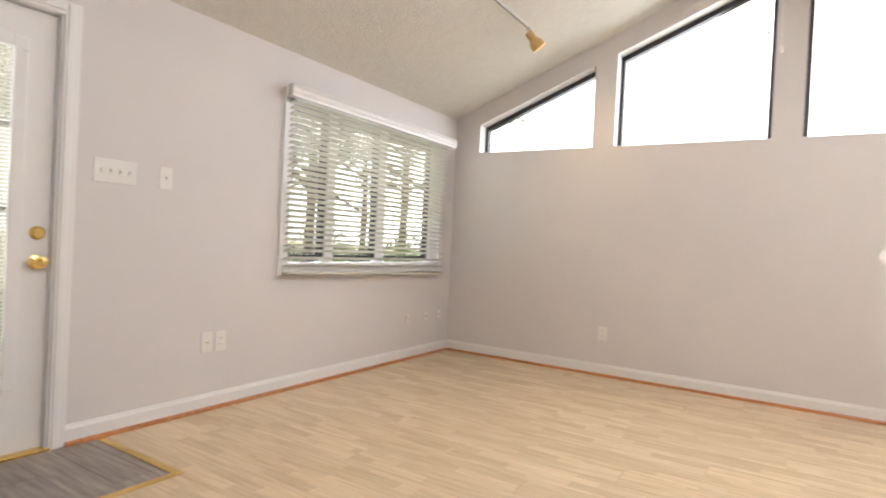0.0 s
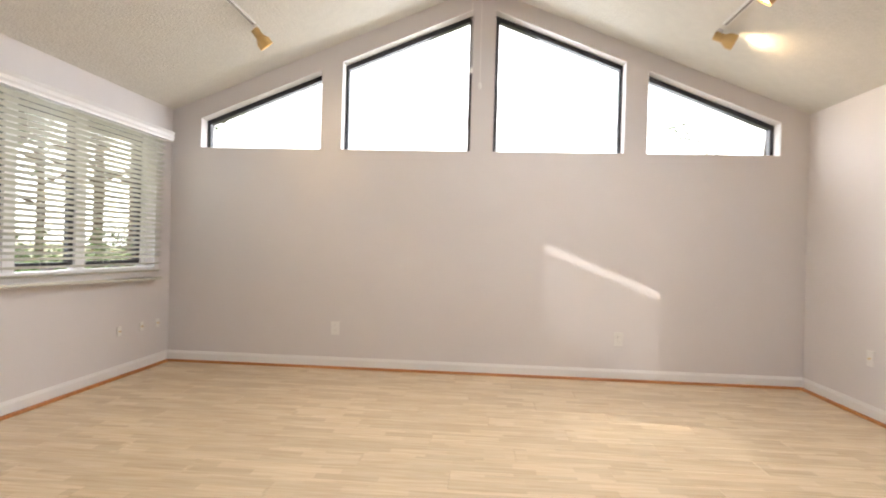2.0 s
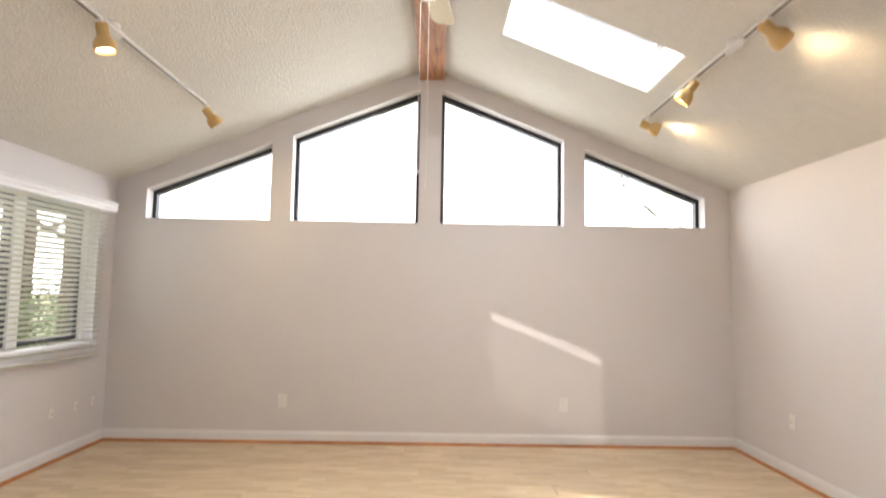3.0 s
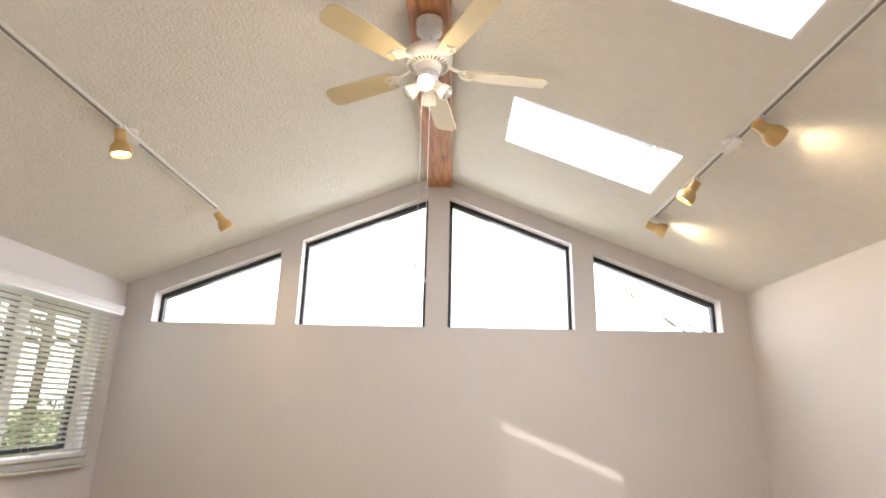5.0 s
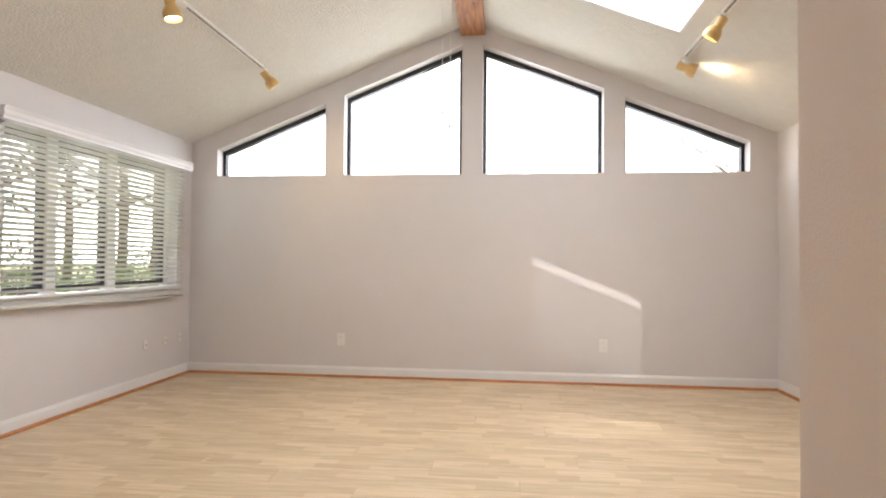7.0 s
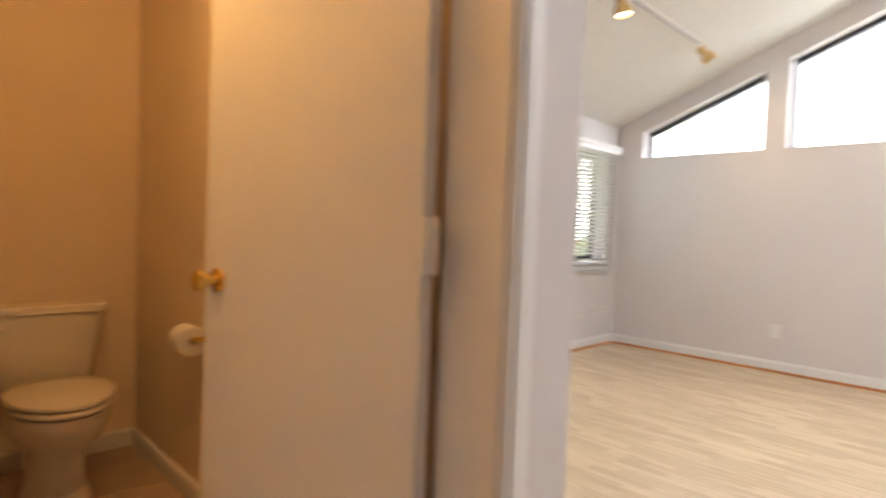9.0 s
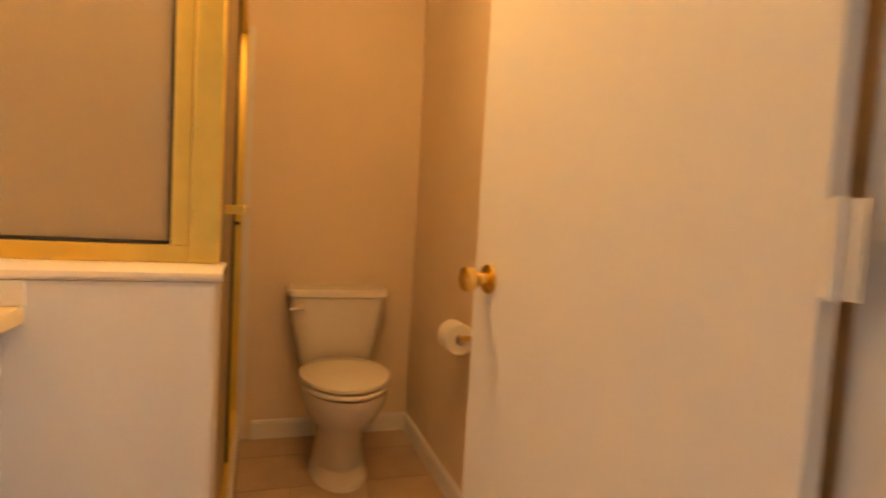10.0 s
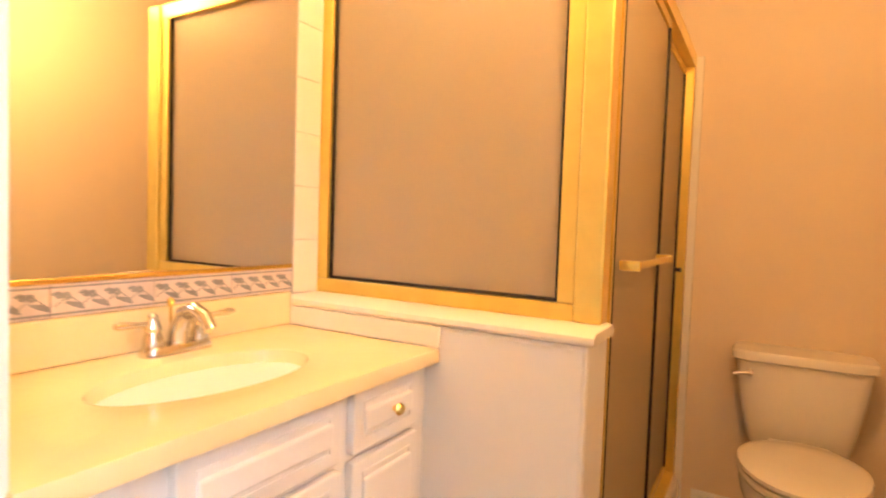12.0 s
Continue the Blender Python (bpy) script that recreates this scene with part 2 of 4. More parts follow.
# ---------------- main room shell ----------------
WINS = [(-2.22, -1.105), (-0.915, 0.242), (0.442, 1.570), (1.764, 2.865)]
SILL = 1.965
OUT = 0.22


def top_z(x):
    return 3.247 - 0.397 * abs(x - 0.335)


bm = B()
prism(bm, [(XL - OUT, -0.05), (XR + OUT, -0.05), (XR + OUT, SILL), (XL - OUT, SILL)], "Y", GY, GY + OUT)
edges = [XL - OUT] + [v for w in WINS for v in w] + [XR + OUT]
for i in range(0, len(edges), 2):
    a, b = edges[i], edges[i + 1]
    pts = [(a, SILL), (b, SILL)]
    tops = [a] + ([XC] if a < XC < b else []) + [b]
    prism(bm, pts + [(x, ceil_z(x) + 0.12) for x in reversed(tops)], "Y", GY, GY + OUT)
for a, b in WINS:
    prism(bm, [(a, top_z(a)), (b, top_z(b)), (b, ceil_z(b) + 0.12), (a, ceil_z(a) + 0.12)], "Y", GY, GY + OUT)
single("wall_north", bm, M_WALL, "pale greige gable wall with four slanted clerestory windows", "wall", "structure")

for k, (a, b) in enumerate(WINS):
    w = thing("window_%d" % (k + 2), "fixed slanted-top clerestory window in a dark bronze frame", "window", ((a + b) / 2, GY + 0.15, SILL), kind="structure", group="clerestory windows")
    fw = 0.032
    cx = (a + b) / 2
    def P(x, z):
        return (x - cx, z - SILL)
    ta, tb = top_z(a), top_z(b)
    for nm, poly in (("frame_left", [P(a, SILL), P(a + fw, SILL), P(a + fw, ta), P(a, ta)]),
                     ("frame_right", [P(b - fw, SILL), P(b, SILL), P(b, tb), P(b - fw, tb)]),
                     ("frame_top", [P(a, ta - 0.045), P(b, tb - 0.045), P(b, tb), P(a, ta)]),
                     ("frame_sill", [P(a, SILL), P(b, SILL), P(b, SILL + 0.018), P(a, SILL + 0.018)])):
        d = {"frame_left": 0.0, "frame_right": 0.0, "frame_top": -0.003, "frame_sill": -0.004}[nm]
        part("window_frame", prism(B(), poly, "Y", -0.03 + d, 0.03 - d), M_BRONZE, w)
    pane = part("pane", prism(B(), [P(a, SILL), P(b, SILL), P(b, tb), P(a, ta)], "Y", 0.035, 0.04), M_GLASS, w)
    pane.visible_shadow = False

HX0, HX1 = -0.111, 1.0
BX0, BY0, BY1, BX1 = -2.60, -1.635, 0.075, -0.25
JY0, JY1 = -1.155, -0.076
# west wall with the window and the entry door
WY0, WY1, WZ0, WZ1 = 2.58, 4.46, 0.872, 1.995
DY0, DY1, DZ1 = 0.31, 1.185, 2.045
bm = B()
T = XL - 0.16
for y0, y1, z0, z1 in ((BY1, DY0, -0.05, 2.4), (DY0, DY1, DZ1, 2.4), (DY1, WY0, -0.05, 2.4), (WY0, WY1, -0.05, WZ0), (WY0, WY1, WZ1, 2.4), (WY1, GY, -0.05, 2.4)):
    box(bm, T, XL, y0, y1, z0, z1)
single("wall_west", bm, M_WALL, "pale greige painted wall with a window and entry door", "wall", "structure")
single("wall_east", box(B(), XR, XR + 0.16, -0.1, GY, -0.05, 2.4), M_WALL, "plain pale greige painted side wall", "wall", "structure")
# south walls, hall and bath shell
bm = B()
box(bm, XL - 0.16, HX0, BY1, YS, 0, 2.4)
single("wall_south_west", bm, M_WALL, "pale greige painted partition wall beside the entry", "wall", "structure")
single("wall_south_east", box(B(), HX1, XR, 0.0, YS, 0, 2.4), M_WALL, "pale greige painted wall beside the hall", "wall", "structure")
single("wall_header", prism(B(), [(XL - 0.16, 2.4), (XR + 0.16, 2.4), (XC, RIDGE + 0.15)], "Y", 0.0, YS), M_WALL, "painted gable above the hall ceiling", "wall", "structure")
bm = B()
for y0, y1, z0, z1 in ((-2.6, JY0, 0, 2.4), (JY0, JY1, 2.06, 2.4), (JY1, BY1, 0, 2.4)):
    box(bm, BX1, HX0, y0, y1, z0, z1)
single("wall_hall_west", bm, M_WALL, "painted hall wall holding the bathroom doorway", "wall", "structure")
single("wall_hall_east", box(B(), HX1, HX1 + 0.1, -2.6, 0.0, 0, 2.4), M_WALL, "plain painted hall wall", "wall", "structure")
single("wall_hall_end", box(B(), HX0, HX1, -2.7, -2.6, 0, 2.4), M_WALL, "plain painted wall at the hall's end", "wall", "structure")
# bathroom linings
single("wall_bath_north", box(B(), BX0, BX1 - 0.004, BY1 - 0.012, BY1 - 0.002, 0, 2.395), M_BATHWALL, "warm beige painted bathroom wall", "wall", "structure")
single("wall_bath_west", box(B(), BX0 - 0.1, BX0, BY0 - 0.1, BY1 - 0.002, 0, 2.395), M_BATHWALL, "warm beige painted wall behind the toilet", "wall", "structure")
single("wall_bath_south", box(B(), BX0, BX1 - 0.004, BY0 - 0.1, BY0, 0, 2.395), M_BATHWALL, "warm beige painted wall behind the vanity", "wall", "structure")
bm = B()
for y0, y1, z0, z1 in ((BY0, JY0 - 0.08, 0, 2.395), (JY0 - 0.08, BY1 - 0.012, 2.13, 2.395)):
    box(bm, BX1 - 0.01, BX1 - 0.002, y0, y1, z0, z1)
single("wall_bath_east", bm, M_BATHWALL, "warm beige painted wall at the bathroom door", "wall", "structure")

# roof ceiling: rectangles round the skylight wells
SKX0, SKX1 = 0.855, 1.905
SKY = [(1.15, 1.815), (2.925, 3.555)]


def slab(bm, x0, x1, y0, y1, dz=0.0, th=0.22):
    prism(bm, [(x0, ceil_z(x0) + dz), (x1, ceil_z(x1) + dz), (x1, ceil_z(x1) + dz + th), (x0, ceil_z(x0) + dz + th)], "Y", y0, y1)


bm = B()
slab(bm, XL - 0.16, XC, 0.0, GY)
slab(bm, XC, SKX0, 0.0, GY)
slab(bm, SKX1, XR + 0.16, 0.0, GY)
ys = [0.0] + [v for s_ in SKY for v in s_] + [GY]
for i in range(0, len(ys), 2):
    slab(bm, SKX0, SKX1, ys[i], ys[i + 1])
single("ceiling", bm, M_CEIL, "cream knockdown-textured vaulted ceiling", "ceiling", "structure")
single("ceiling_hall", box(B(), XL - 0.3, HX1 + 0.1, -2.7, 0.0, 2.4, 2.5), M_CEIL, "flat textured ceiling over hall and bathroom", "ceiling", "structure")
for y0, y1 in SKY:
    s_ = thing("skylight", "white-lined skylight well with a clear pane", "skylight", (0, 0, 0), kind="structure", group="skylights")
    for nm, (a, b, c, d) in dict(a=(SKX0, SKX0 + 0.012, y0, y1), b=(SKX1 - 0.012, SKX1, y0, y1), c=(SKX0 + 0.012, SKX1 - 0.012, y0, y0 + 0.012), d=(SKX0 + 0.012, SKX1 - 0.012, y1 - 0.012, y1)).items():
        bm = B()
        slab(bm, a, b, c, d, 0.002, 0.24)
        part("well_side", bm, M_WHITE, s_)
    # made-up split: this tinted part dims the sun patch on the gable wall
    bm = B()
    slab(bm, SKX0, SKX1, y0, y1 - 0.198, 0.245, 0.008)
    part("pane", bm, M_SUN_DIM_PANE, s_, "skylight pane tinted to dim the sun patch on the gable wall")
    # clear slit added at the north edge for the patch's bright streak
    bm = B()
    slab(bm, SKX0, SKX1, y1 - 0.196, y1, 0.245, 0.008)
    pn = part("pane", bm, M_GLASS, s_)
    pn.visible_shadow = False
    bm = B()
    slab(bm, SKX1 - 0.06, SKX1 - 0.014, y0 + 0.02, y1 - 0.02, 0.19, 0.03)
    part("vent_bar", bm, M_WHITE, s_)

single("ridge_beam", box(B(), XC - 0.085, XC + 0.145, YS, GY, 3.297, RIDGE + 0.04, 0.006), M_BEAM, "reddish cedar ridge beam with knots", "beam", "structure")
bm = B()
for y, z in ((4.05, 3.39), (3.2, 3.37), (1.4, 3.38)):
    lathe(bm, [(0.001, 0), (0.012, 0.001), (0.014, 0.004)], pose(XC + 0.07, y, 3.293), 10)
single("beam_knots", bm, M_BARK, "dark round knots in the cedar beam", "knot", "structure")

# floor bed, thresholds, trims
single("floor", box(B(), XL - 0.16, XR + 0.16, -2.7, GY + OUT, -0.09, -0.012), M_SUB, "laminate floor bed under the boards", "floor", "structure")
VX1, VY1 = -1.80, 1.40


def base_run(name, a, b, side, tag):
    """Baseboard with a bevelled top and an oak shoe moulding along a straight wall run; side: inward normal."""
    (ax, ay), (bx, by) = a, b
    nx, ny = side
    for nm, prof, mt in ((name, [(0, 0.0), (0.014, 0.0), (0.014, 0.078), (0.009, 0.09), (0.006, 0.1), (0, 0.1)], M_WHITE),
                         ("shoe_moulding", [(0.0145, 0.0), (0.032, 0.0), (0.030, 0.010), (0.024, 0.018), (0.0145, 0.021)], M_SHOE)):
        bm = B()
        rings(bm, [[(x + nx * d, y + ny * d, z) for d, z in prof] for x, y in (a, b)])
        single(nm, bm, mt, "white bevelled baseboard" if mt is M_WHITE else "reddish oak shoe moulding under the baseboard", "trim", "structure")


base_run("baseboard", (XL, GY), (XR, GY), (0, -1), "n")
base_run("baseboard", (XL, 1.25), (XL, GY - 0.034), (1, 0), "w")
base_run("baseboard", (XR, YS), (XR, GY - 0.034), (-1, 0), "e")
base_run("baseboard", (HX1 + 0.03, YS), (XR - 0.034, YS), (0, 1), "s")


def plain_base(a, b, side):
    bm = B()
    rings(bm, [[(x + side[0] * d, y + side[1] * d, z) for d, z in [(0, 0.0), (0.013, 0.0), (0.013, 0.075), (0.006, 0.09), (0, 0.09)]] for x, y in (a, b)])
    single("baseboard", bm, M_WHITE, "white painted bathroom baseboard", "trim", "structure")


plain_base((BX0, -0.70), (BX0, BY1 - 0.012), (1, 0))
plain_base((BX0 + 0.014, BY1 - 0.012), (BX1 - 0.1, BY1 - 0.012), (0, -1))

# ---------------- west window with blind ----------------
wn = thing("window_1", "three-part casement window with white frame and dark sashes", "window", (XL, 0, 0), kind="structure")
bm = B()
for y0, y1, z0, z1 in ((WY0 - 0.075, WY0, WZ0 - 0.075, WZ1 + 0.06), (WY1, WY1 + 0.06, WZ0 - 0.075, WZ1 + 0.06), (WY0, WY1, WZ1, WZ1 + 0.06), (WY0, WY1, WZ0 - 0.075, WZ0)):
    box(bm, 0.0, 0.018, y0, y1, z0, z1)
part("casing", bm, M_WHITE, wn)
part("window_sill", box(B(), -0.11, 0.022, WY0 + 0.001, WY1 - 0.001, WZ0 - 0.02, WZ0 + 0.006, 0.004), M_WHITE, wn)
cols = [WY0, WY0 + 0.40, WY0 + 0.54, WY0 + 1.01, WY0 + 1.16, WY0 + 1.58, WY1]
for y0, y1 in ((WY0, WY0 + 0.05), (WY0 + 0.44, WY0 + 0.53), (WY0 + 1.05, WY0 + 1.15), (WY1 - 0.05, WY1)):
    part("window_frame", box(B(), -0.13, -0.07, y0, y1, WZ0, WZ1, 0.004), M_WHITE, wn)
for y0, y1 in ((WY0 + 0.05, WY0 + 0.44), (WY0 + 0.53, WY0 + 1.05), (WY0 + 1.15, WY1 - 0.05)):
    bm = B()
    for a, b, c, d in ((y0, y0 + 0.02, WZ0 + 0.03, WZ1), (y1 - 0.05, y1, WZ0 + 0.03, WZ1), (y0 + 0.02, y1 - 0.05, WZ1 - 0.06, WZ1), (y0 + 0.02, y1 - 0.05, WZ0 + 0.03, WZ0 + 0.06)):
        box(bm, -0.125, -0.09, a, b, c, d)
    part("sash", bm, M_BRONZE, wn)
    pn = part("pane", box(B(), -0.112, -0.108, y0 + 0.02, y1 - 0.05, WZ0 + 0.05, WZ1 - 0.05), M_GLASS, wn)
    pn.visible_shadow = False
    bm = B()
    box(bm, -0.09, -0.05, (y0 + y1) / 2 - 0.035, (y0 + y1) / 2 + 0.035, WZ0 + 0.008, WZ0 + 0.03, 0.006)
    tube(bm, [(-0.05, (y0 + y1) / 2, WZ0 + 0.022), (-0.03, (y0 + y1) / 2 + 0.04, WZ0 + 0.03), (-0.028, (y0 + y1) / 2 + 0.07, WZ0 + 0.02)], 0.006, 8)
    part("crank_handle", bm, M_STEEL, wn)

bl = thing("venetian_blind", "off-white two-inch venetian blind, slats open, bottom rail hanging askew", "blind", (XL + 0.058, 0, -0.034))
BY_A, BY_B = WY0 - 0.045, WY1 + 0.045
bm = B()
prism(bm, [(0.0, 2.02), (0.045, 2.02), (0.045, 2.035), (0.052, 2.05), (0.046, 2.075), (0.058, 2.10), (0.0, 2.10)], "Y", BY_A - 0.05, BY_B + 0.06)
part("valance", bm, M_WHITE, bl)
part("headrail", box(B(), -0.035, -0.002, BY_A, BY_B, 2.03, 2.075, 0.003), M_BLIND, bl)
slat_me = None
NSL = 30
for i in range(NSL):
    u = i / (NSL - 1)
    z0 = 2.0 - 1.115 * u
    z1 = z0 - 0.03 * max(0, (u - 0.9) / 0.1)
    if slat_me is None:
        bm = B()
        th = radians(21)
        prof = []
        for k in range(5):
            v = (k / 4 - 0.5) * 0.05
            prof.append((v * math.cos(th), v * math.sin(th) + 0.0025 * (1 - (2 * v / 0.05) ** 2)))
        loop = prof + [(a, b - 0.0025) for a, b in reversed(prof)]
        rings(bm, [[(a, y, b) for a, b in loop] for y in (BY_A, BY_B)])
        slat_me = finish(bm, "slat", M_BLIND)
    s_ = new("slat", slat_me)
    s_.parent = bl
    s_.matrix_basis = pose(-0.012, 0, z0 + random.uniform(-0.001, 0.001), math.degrees(math.atan((z1 - z0) / 1.9)), 0, 0)
br = part("bottom_rail", box(B(), -0.026, 0.026, BY_A, BY_B, -0.008, 0.010, 0.004), M_BLIND, bl)
br.matrix_basis = pose(-0.012, 0, 0.905, -1.3, 0, 0)
for y in (WY0 + 0.12, WY0 + 0.62, WY0 + 1.22, WY1 - 0.1):
    for dx in (-0.036, 0.014):
        part("ladder_cord", tube(B(), [(dx, y, 0.885), (dx, y, 2.03)], 0.0012, 5), M_BLIND, bl)
part("tilt_cord", tube(B(), [(0.03, WY0 + 0.42, 1.45), (0.03, WY0 + 0.42, 2.03)], 0.0018, 5), M_BLIND, bl)

# ---------------- entry door ----------------
dr_ = thing("door_1", "white half-light entry door with enclosed mini blinds, closed", "door", (XL - 0.03, 0, 0), kind="structure")
a, b = DY0 + 0.02, DY1 - 0.02
bm = B()
gy0, gy1, gz0, gz1 = a + 0.15, b - 0.15, 0.34, 1.86
for y0, y1, z0, z1 in ((a, gy0, 0.015, 2.03), (gy1, b, 0.015, 2.03), (gy0, gy1, 0.015, gz0), (gy0, gy1, gz1, 2.03)):
    box(bm, -0.045, 0.0, y0, y1, z0, z1)
part("leaf", bm, M_WHITE, dr_)
bm = B()
for y0, y1, z0, z1 in ((gy0 - 0.035, gy0 + 0.02, gz0 - 0.035, gz1 + 0.035), (gy1 - 0.02, gy1 + 0.035, gz0 - 0.035, gz1 + 0.035), (gy0 + 0.02, gy1 - 0.02, gz0 - 0.035, gz0 + 0.02), (gy0 + 0.02, gy1 - 0.02, gz1 - 0.02, gz1 + 0.035)):
    box(bm, -0.01, 0.016, y0, y1, z0, z1, 0.005)
part("glazing_bead", bm, M_WHITE, dr_)
pn = part("pane", box(B(), -0.012, -0.009, gy0, gy1, gz0, gz1), M_GLASS, dr_)
pn.visible_shadow = False
bm = B()
box(bm, -0.003, -0.001, 0, gy1 - gy0, 0, 0.0165)
mini = finish(bm, "mini_slat", M_BLIND)
for i in range(84):
    s_ = new("mini_slat", mini)
    s_.parent = dr_
    s_.matrix_basis = pose(-0.026, gy0, gz0 + 0.005 + i * 0.018, 0, 42, 0)
for z in (0.72, 1.1, 1.48):
    part("muntin", box(B(), -0.034, -0.028, gy0, gy1, z, z + 0.022), M_WHITE, dr_)
for z, nm in ((0.885, "door_knob"), (1.02, "deadbolt")):
    bm = B()
    m = pose(0.0, b - 0.05, z, 0, 90, 0)
    if nm == "door_knob":
        lathe(bm, [(0.033, 0), (0.032, 0.006), (0.014, 0.012), (0.012, 0.03), (0.024, 0.038), (0.029, 0.052), (0.024, 0.064), (0.01, 0.068)], m)
    else:
        lathe(bm, [(0.032, 0), (0.031, 0.008), (0.024, 0.014), (0.02, 0.014)], m)
        box(bm, 0.014, 0.024, b - 0.05 - 0.018, b - 0.05 + 0.018, z - 0.005, z + 0.005)
    part(nm, bm, M_BRASS, dr_, smooth=True)
part("strike_plate", box(B(), -0.03, -0.0005, b + 0.0005, b + 0.002, 0.845, 0.925), M_BRASS, dr_)
part("blind_slider", box(B(), 0.016, 0.024, gy1 + 0.012, gy1 + 0.03, 1.83, 1.838), M_WHITE, dr_)
bm = B()
for y0, y1, z0, z1 in ((DY0, a - 0.004, 0, DZ1), (b + 0.004, DY1, 0, DZ1), (a - 0.004, b + 0.004, 2.034, DZ1)):
    box(bm, T, XL, y0, y1, z0, z1)
part("jamb", bm, M_WHITE, dr_).matrix_basis = pose(-XL + 0.03, 0, 0)
bm = B()
for y0, y1, z0, z1 in ((DY0 - 0.065, DY0 + 0.008, 0, DZ1 + 0.06), (DY1 - 0.008, DY1 + 0.065, 0, DZ1 + 0.06), (DY0 + 0.008, DY1 - 0.008, DZ1 - 0.008, DZ1 + 0.06)):
    box(bm, 0.03, 0.045, y0, y1, z0, z1, 0.003)
    yy = (y0 + 0.012, y1 - 0.03) if y1 - y0 < 0.2 else (y0, y1)
    zz = (z0, z1 - 0.012) if y1 - y0 < 0.2 else (z0 + 0.02, z1 - 0.012)
    box(bm, 0.04, 0.051, yy[0], yy[1], zz[0], zz[1], 0.004)
part("casing", bm, M_WHITE, dr_)
part("threshold", box(B(), -0.12, 0.05, DY0, DY1, 0.0, 0.014, 0.003), M_BRASS, dr_, "brass threshold strip")

# ---------------- wall plates ----------------
def plate(name, label, cat, at, turn, w=0.075, h=0.118, kind_="outlet", gangs=1):
    """A plate on a wall; local x runs along the wall, local -y out of it."""
    o = thing(name, label, cat, at, turn)
    part("plate", box(B(), -w / 2, w / 2, -0.006, 0.0, -h / 2, h / 2, 0.002), M_PLASTIC, o)
    for g in range(gangs):
        cx = (g - (gangs - 1) / 2) * 0.046
        if kind_ == "switch":
            part("toggle_slot", box(B(), cx - 0.006, cx + 0.006, -0.0075, -0.006, -0.013, 0.013), M_BLIND, o)
            part("toggle", prism(B(), [(-0.0075, -0.005), (-0.02, 0.004), (-0.018, 0.009), (-0.0075, 0.006)], "X", cx - 0.004, cx + 0.004), M_PLASTIC, o)
        elif kind_ == "outlet":
            for z in (-0.02, 0.02):
                part("socket", box(B(), cx - 0.016, cx + 0.016, -0.009, -0.006, z - 0.014, z + 0.014, 0.001), M_PLASTIC, o)
                for dx in (-0.006, 0.006):
                    part("slot", box(B(), cx + dx - 0.001, cx + dx + 0.001, -0.0095, -0.009, z - 0.003, z + 0.006), M_STEEL, o)
        else:
            bmx = B()
            lathe(bmx, [(0.006, 0), (0.006, 0.008), (0.003, 0.012)], pose(0, -0.006, 0, 90, 0, 0), 12)
            part("jack", bmx, M_BRASS, o, smooth=True)
    return o


plate("switch_plate", "white four-gang toggle switch plate on greige wall", "light switch", (XL, 1.435, 1.345), 90, 0.21, 0.118, "switch", 4)
plate("switch_plate", "white single toggle switch plate on greige wall", "light switch", (XL, 1.705, 1.345), 90, 0.072, 0.118, "switch", 1)
plate("phone_jack_plate", "white wall plate with small cable jack", "wall plate", (XL, 2.0, 0.407), 90, 0.072, 0.118, "jack")
plate("power_outlet", "white double power outlet near baseboard", "outlet", (XL, 2.095, 0.404), 90, 0.075)
plate("power_outlet", "white double power outlet near baseboard", "outlet", (-0.922, GY, 0.36), 0)
plate("power_outlet", "white double power outlet near baseboard", "outlet", (1.568, GY, 0.36), 0)
plate("cable_plate", "small wall plate with brass cable connector", "wall plate", (XL, 4.03, 0.37), 90, 0.05, 0.075, "jack")
plate("cable_plate", "small wall plate with brass cable connector", "wall plate", (XL, 4.32, 0.37), 90, 0.05, 0.075, "blank")
plate("cable_plate", "small wall plate with brass cable connector", "wall plate", (XL, 4.55, 0.37), 90, 0.05, 0.075, "jack")
plate("blank_plate", "small painted-over blank wall plate low on wall", "wall plate", (XR, 3.9, 0.42), -90, 0.07, 0.11, "blank")

# ---------------- track lights ----------------
def head_mesh():
    bm = B()
    lathe(bm, [(0.018, 0.0), (0.031, -0.004), (0.031, -0.058), (0.030, -0.065), (0.052, -0.1), (0.055, -0.112), (0.055, -0.15), (0.051, -0.15), (0.049, -0.112), (0.026, -0.066)], None, 24, False)
    return finish(bm, "shade", M_TAN, True)


HEAD = head_mesh()
bmr = B()
lathe(bmr, [(0.001, -0.118), (0.03, -0.122), (0.046, -0.135), (0.001, -0.135)], None, 20, False)
HBULB = finish(bmr, "bulb", M_BULB, True)


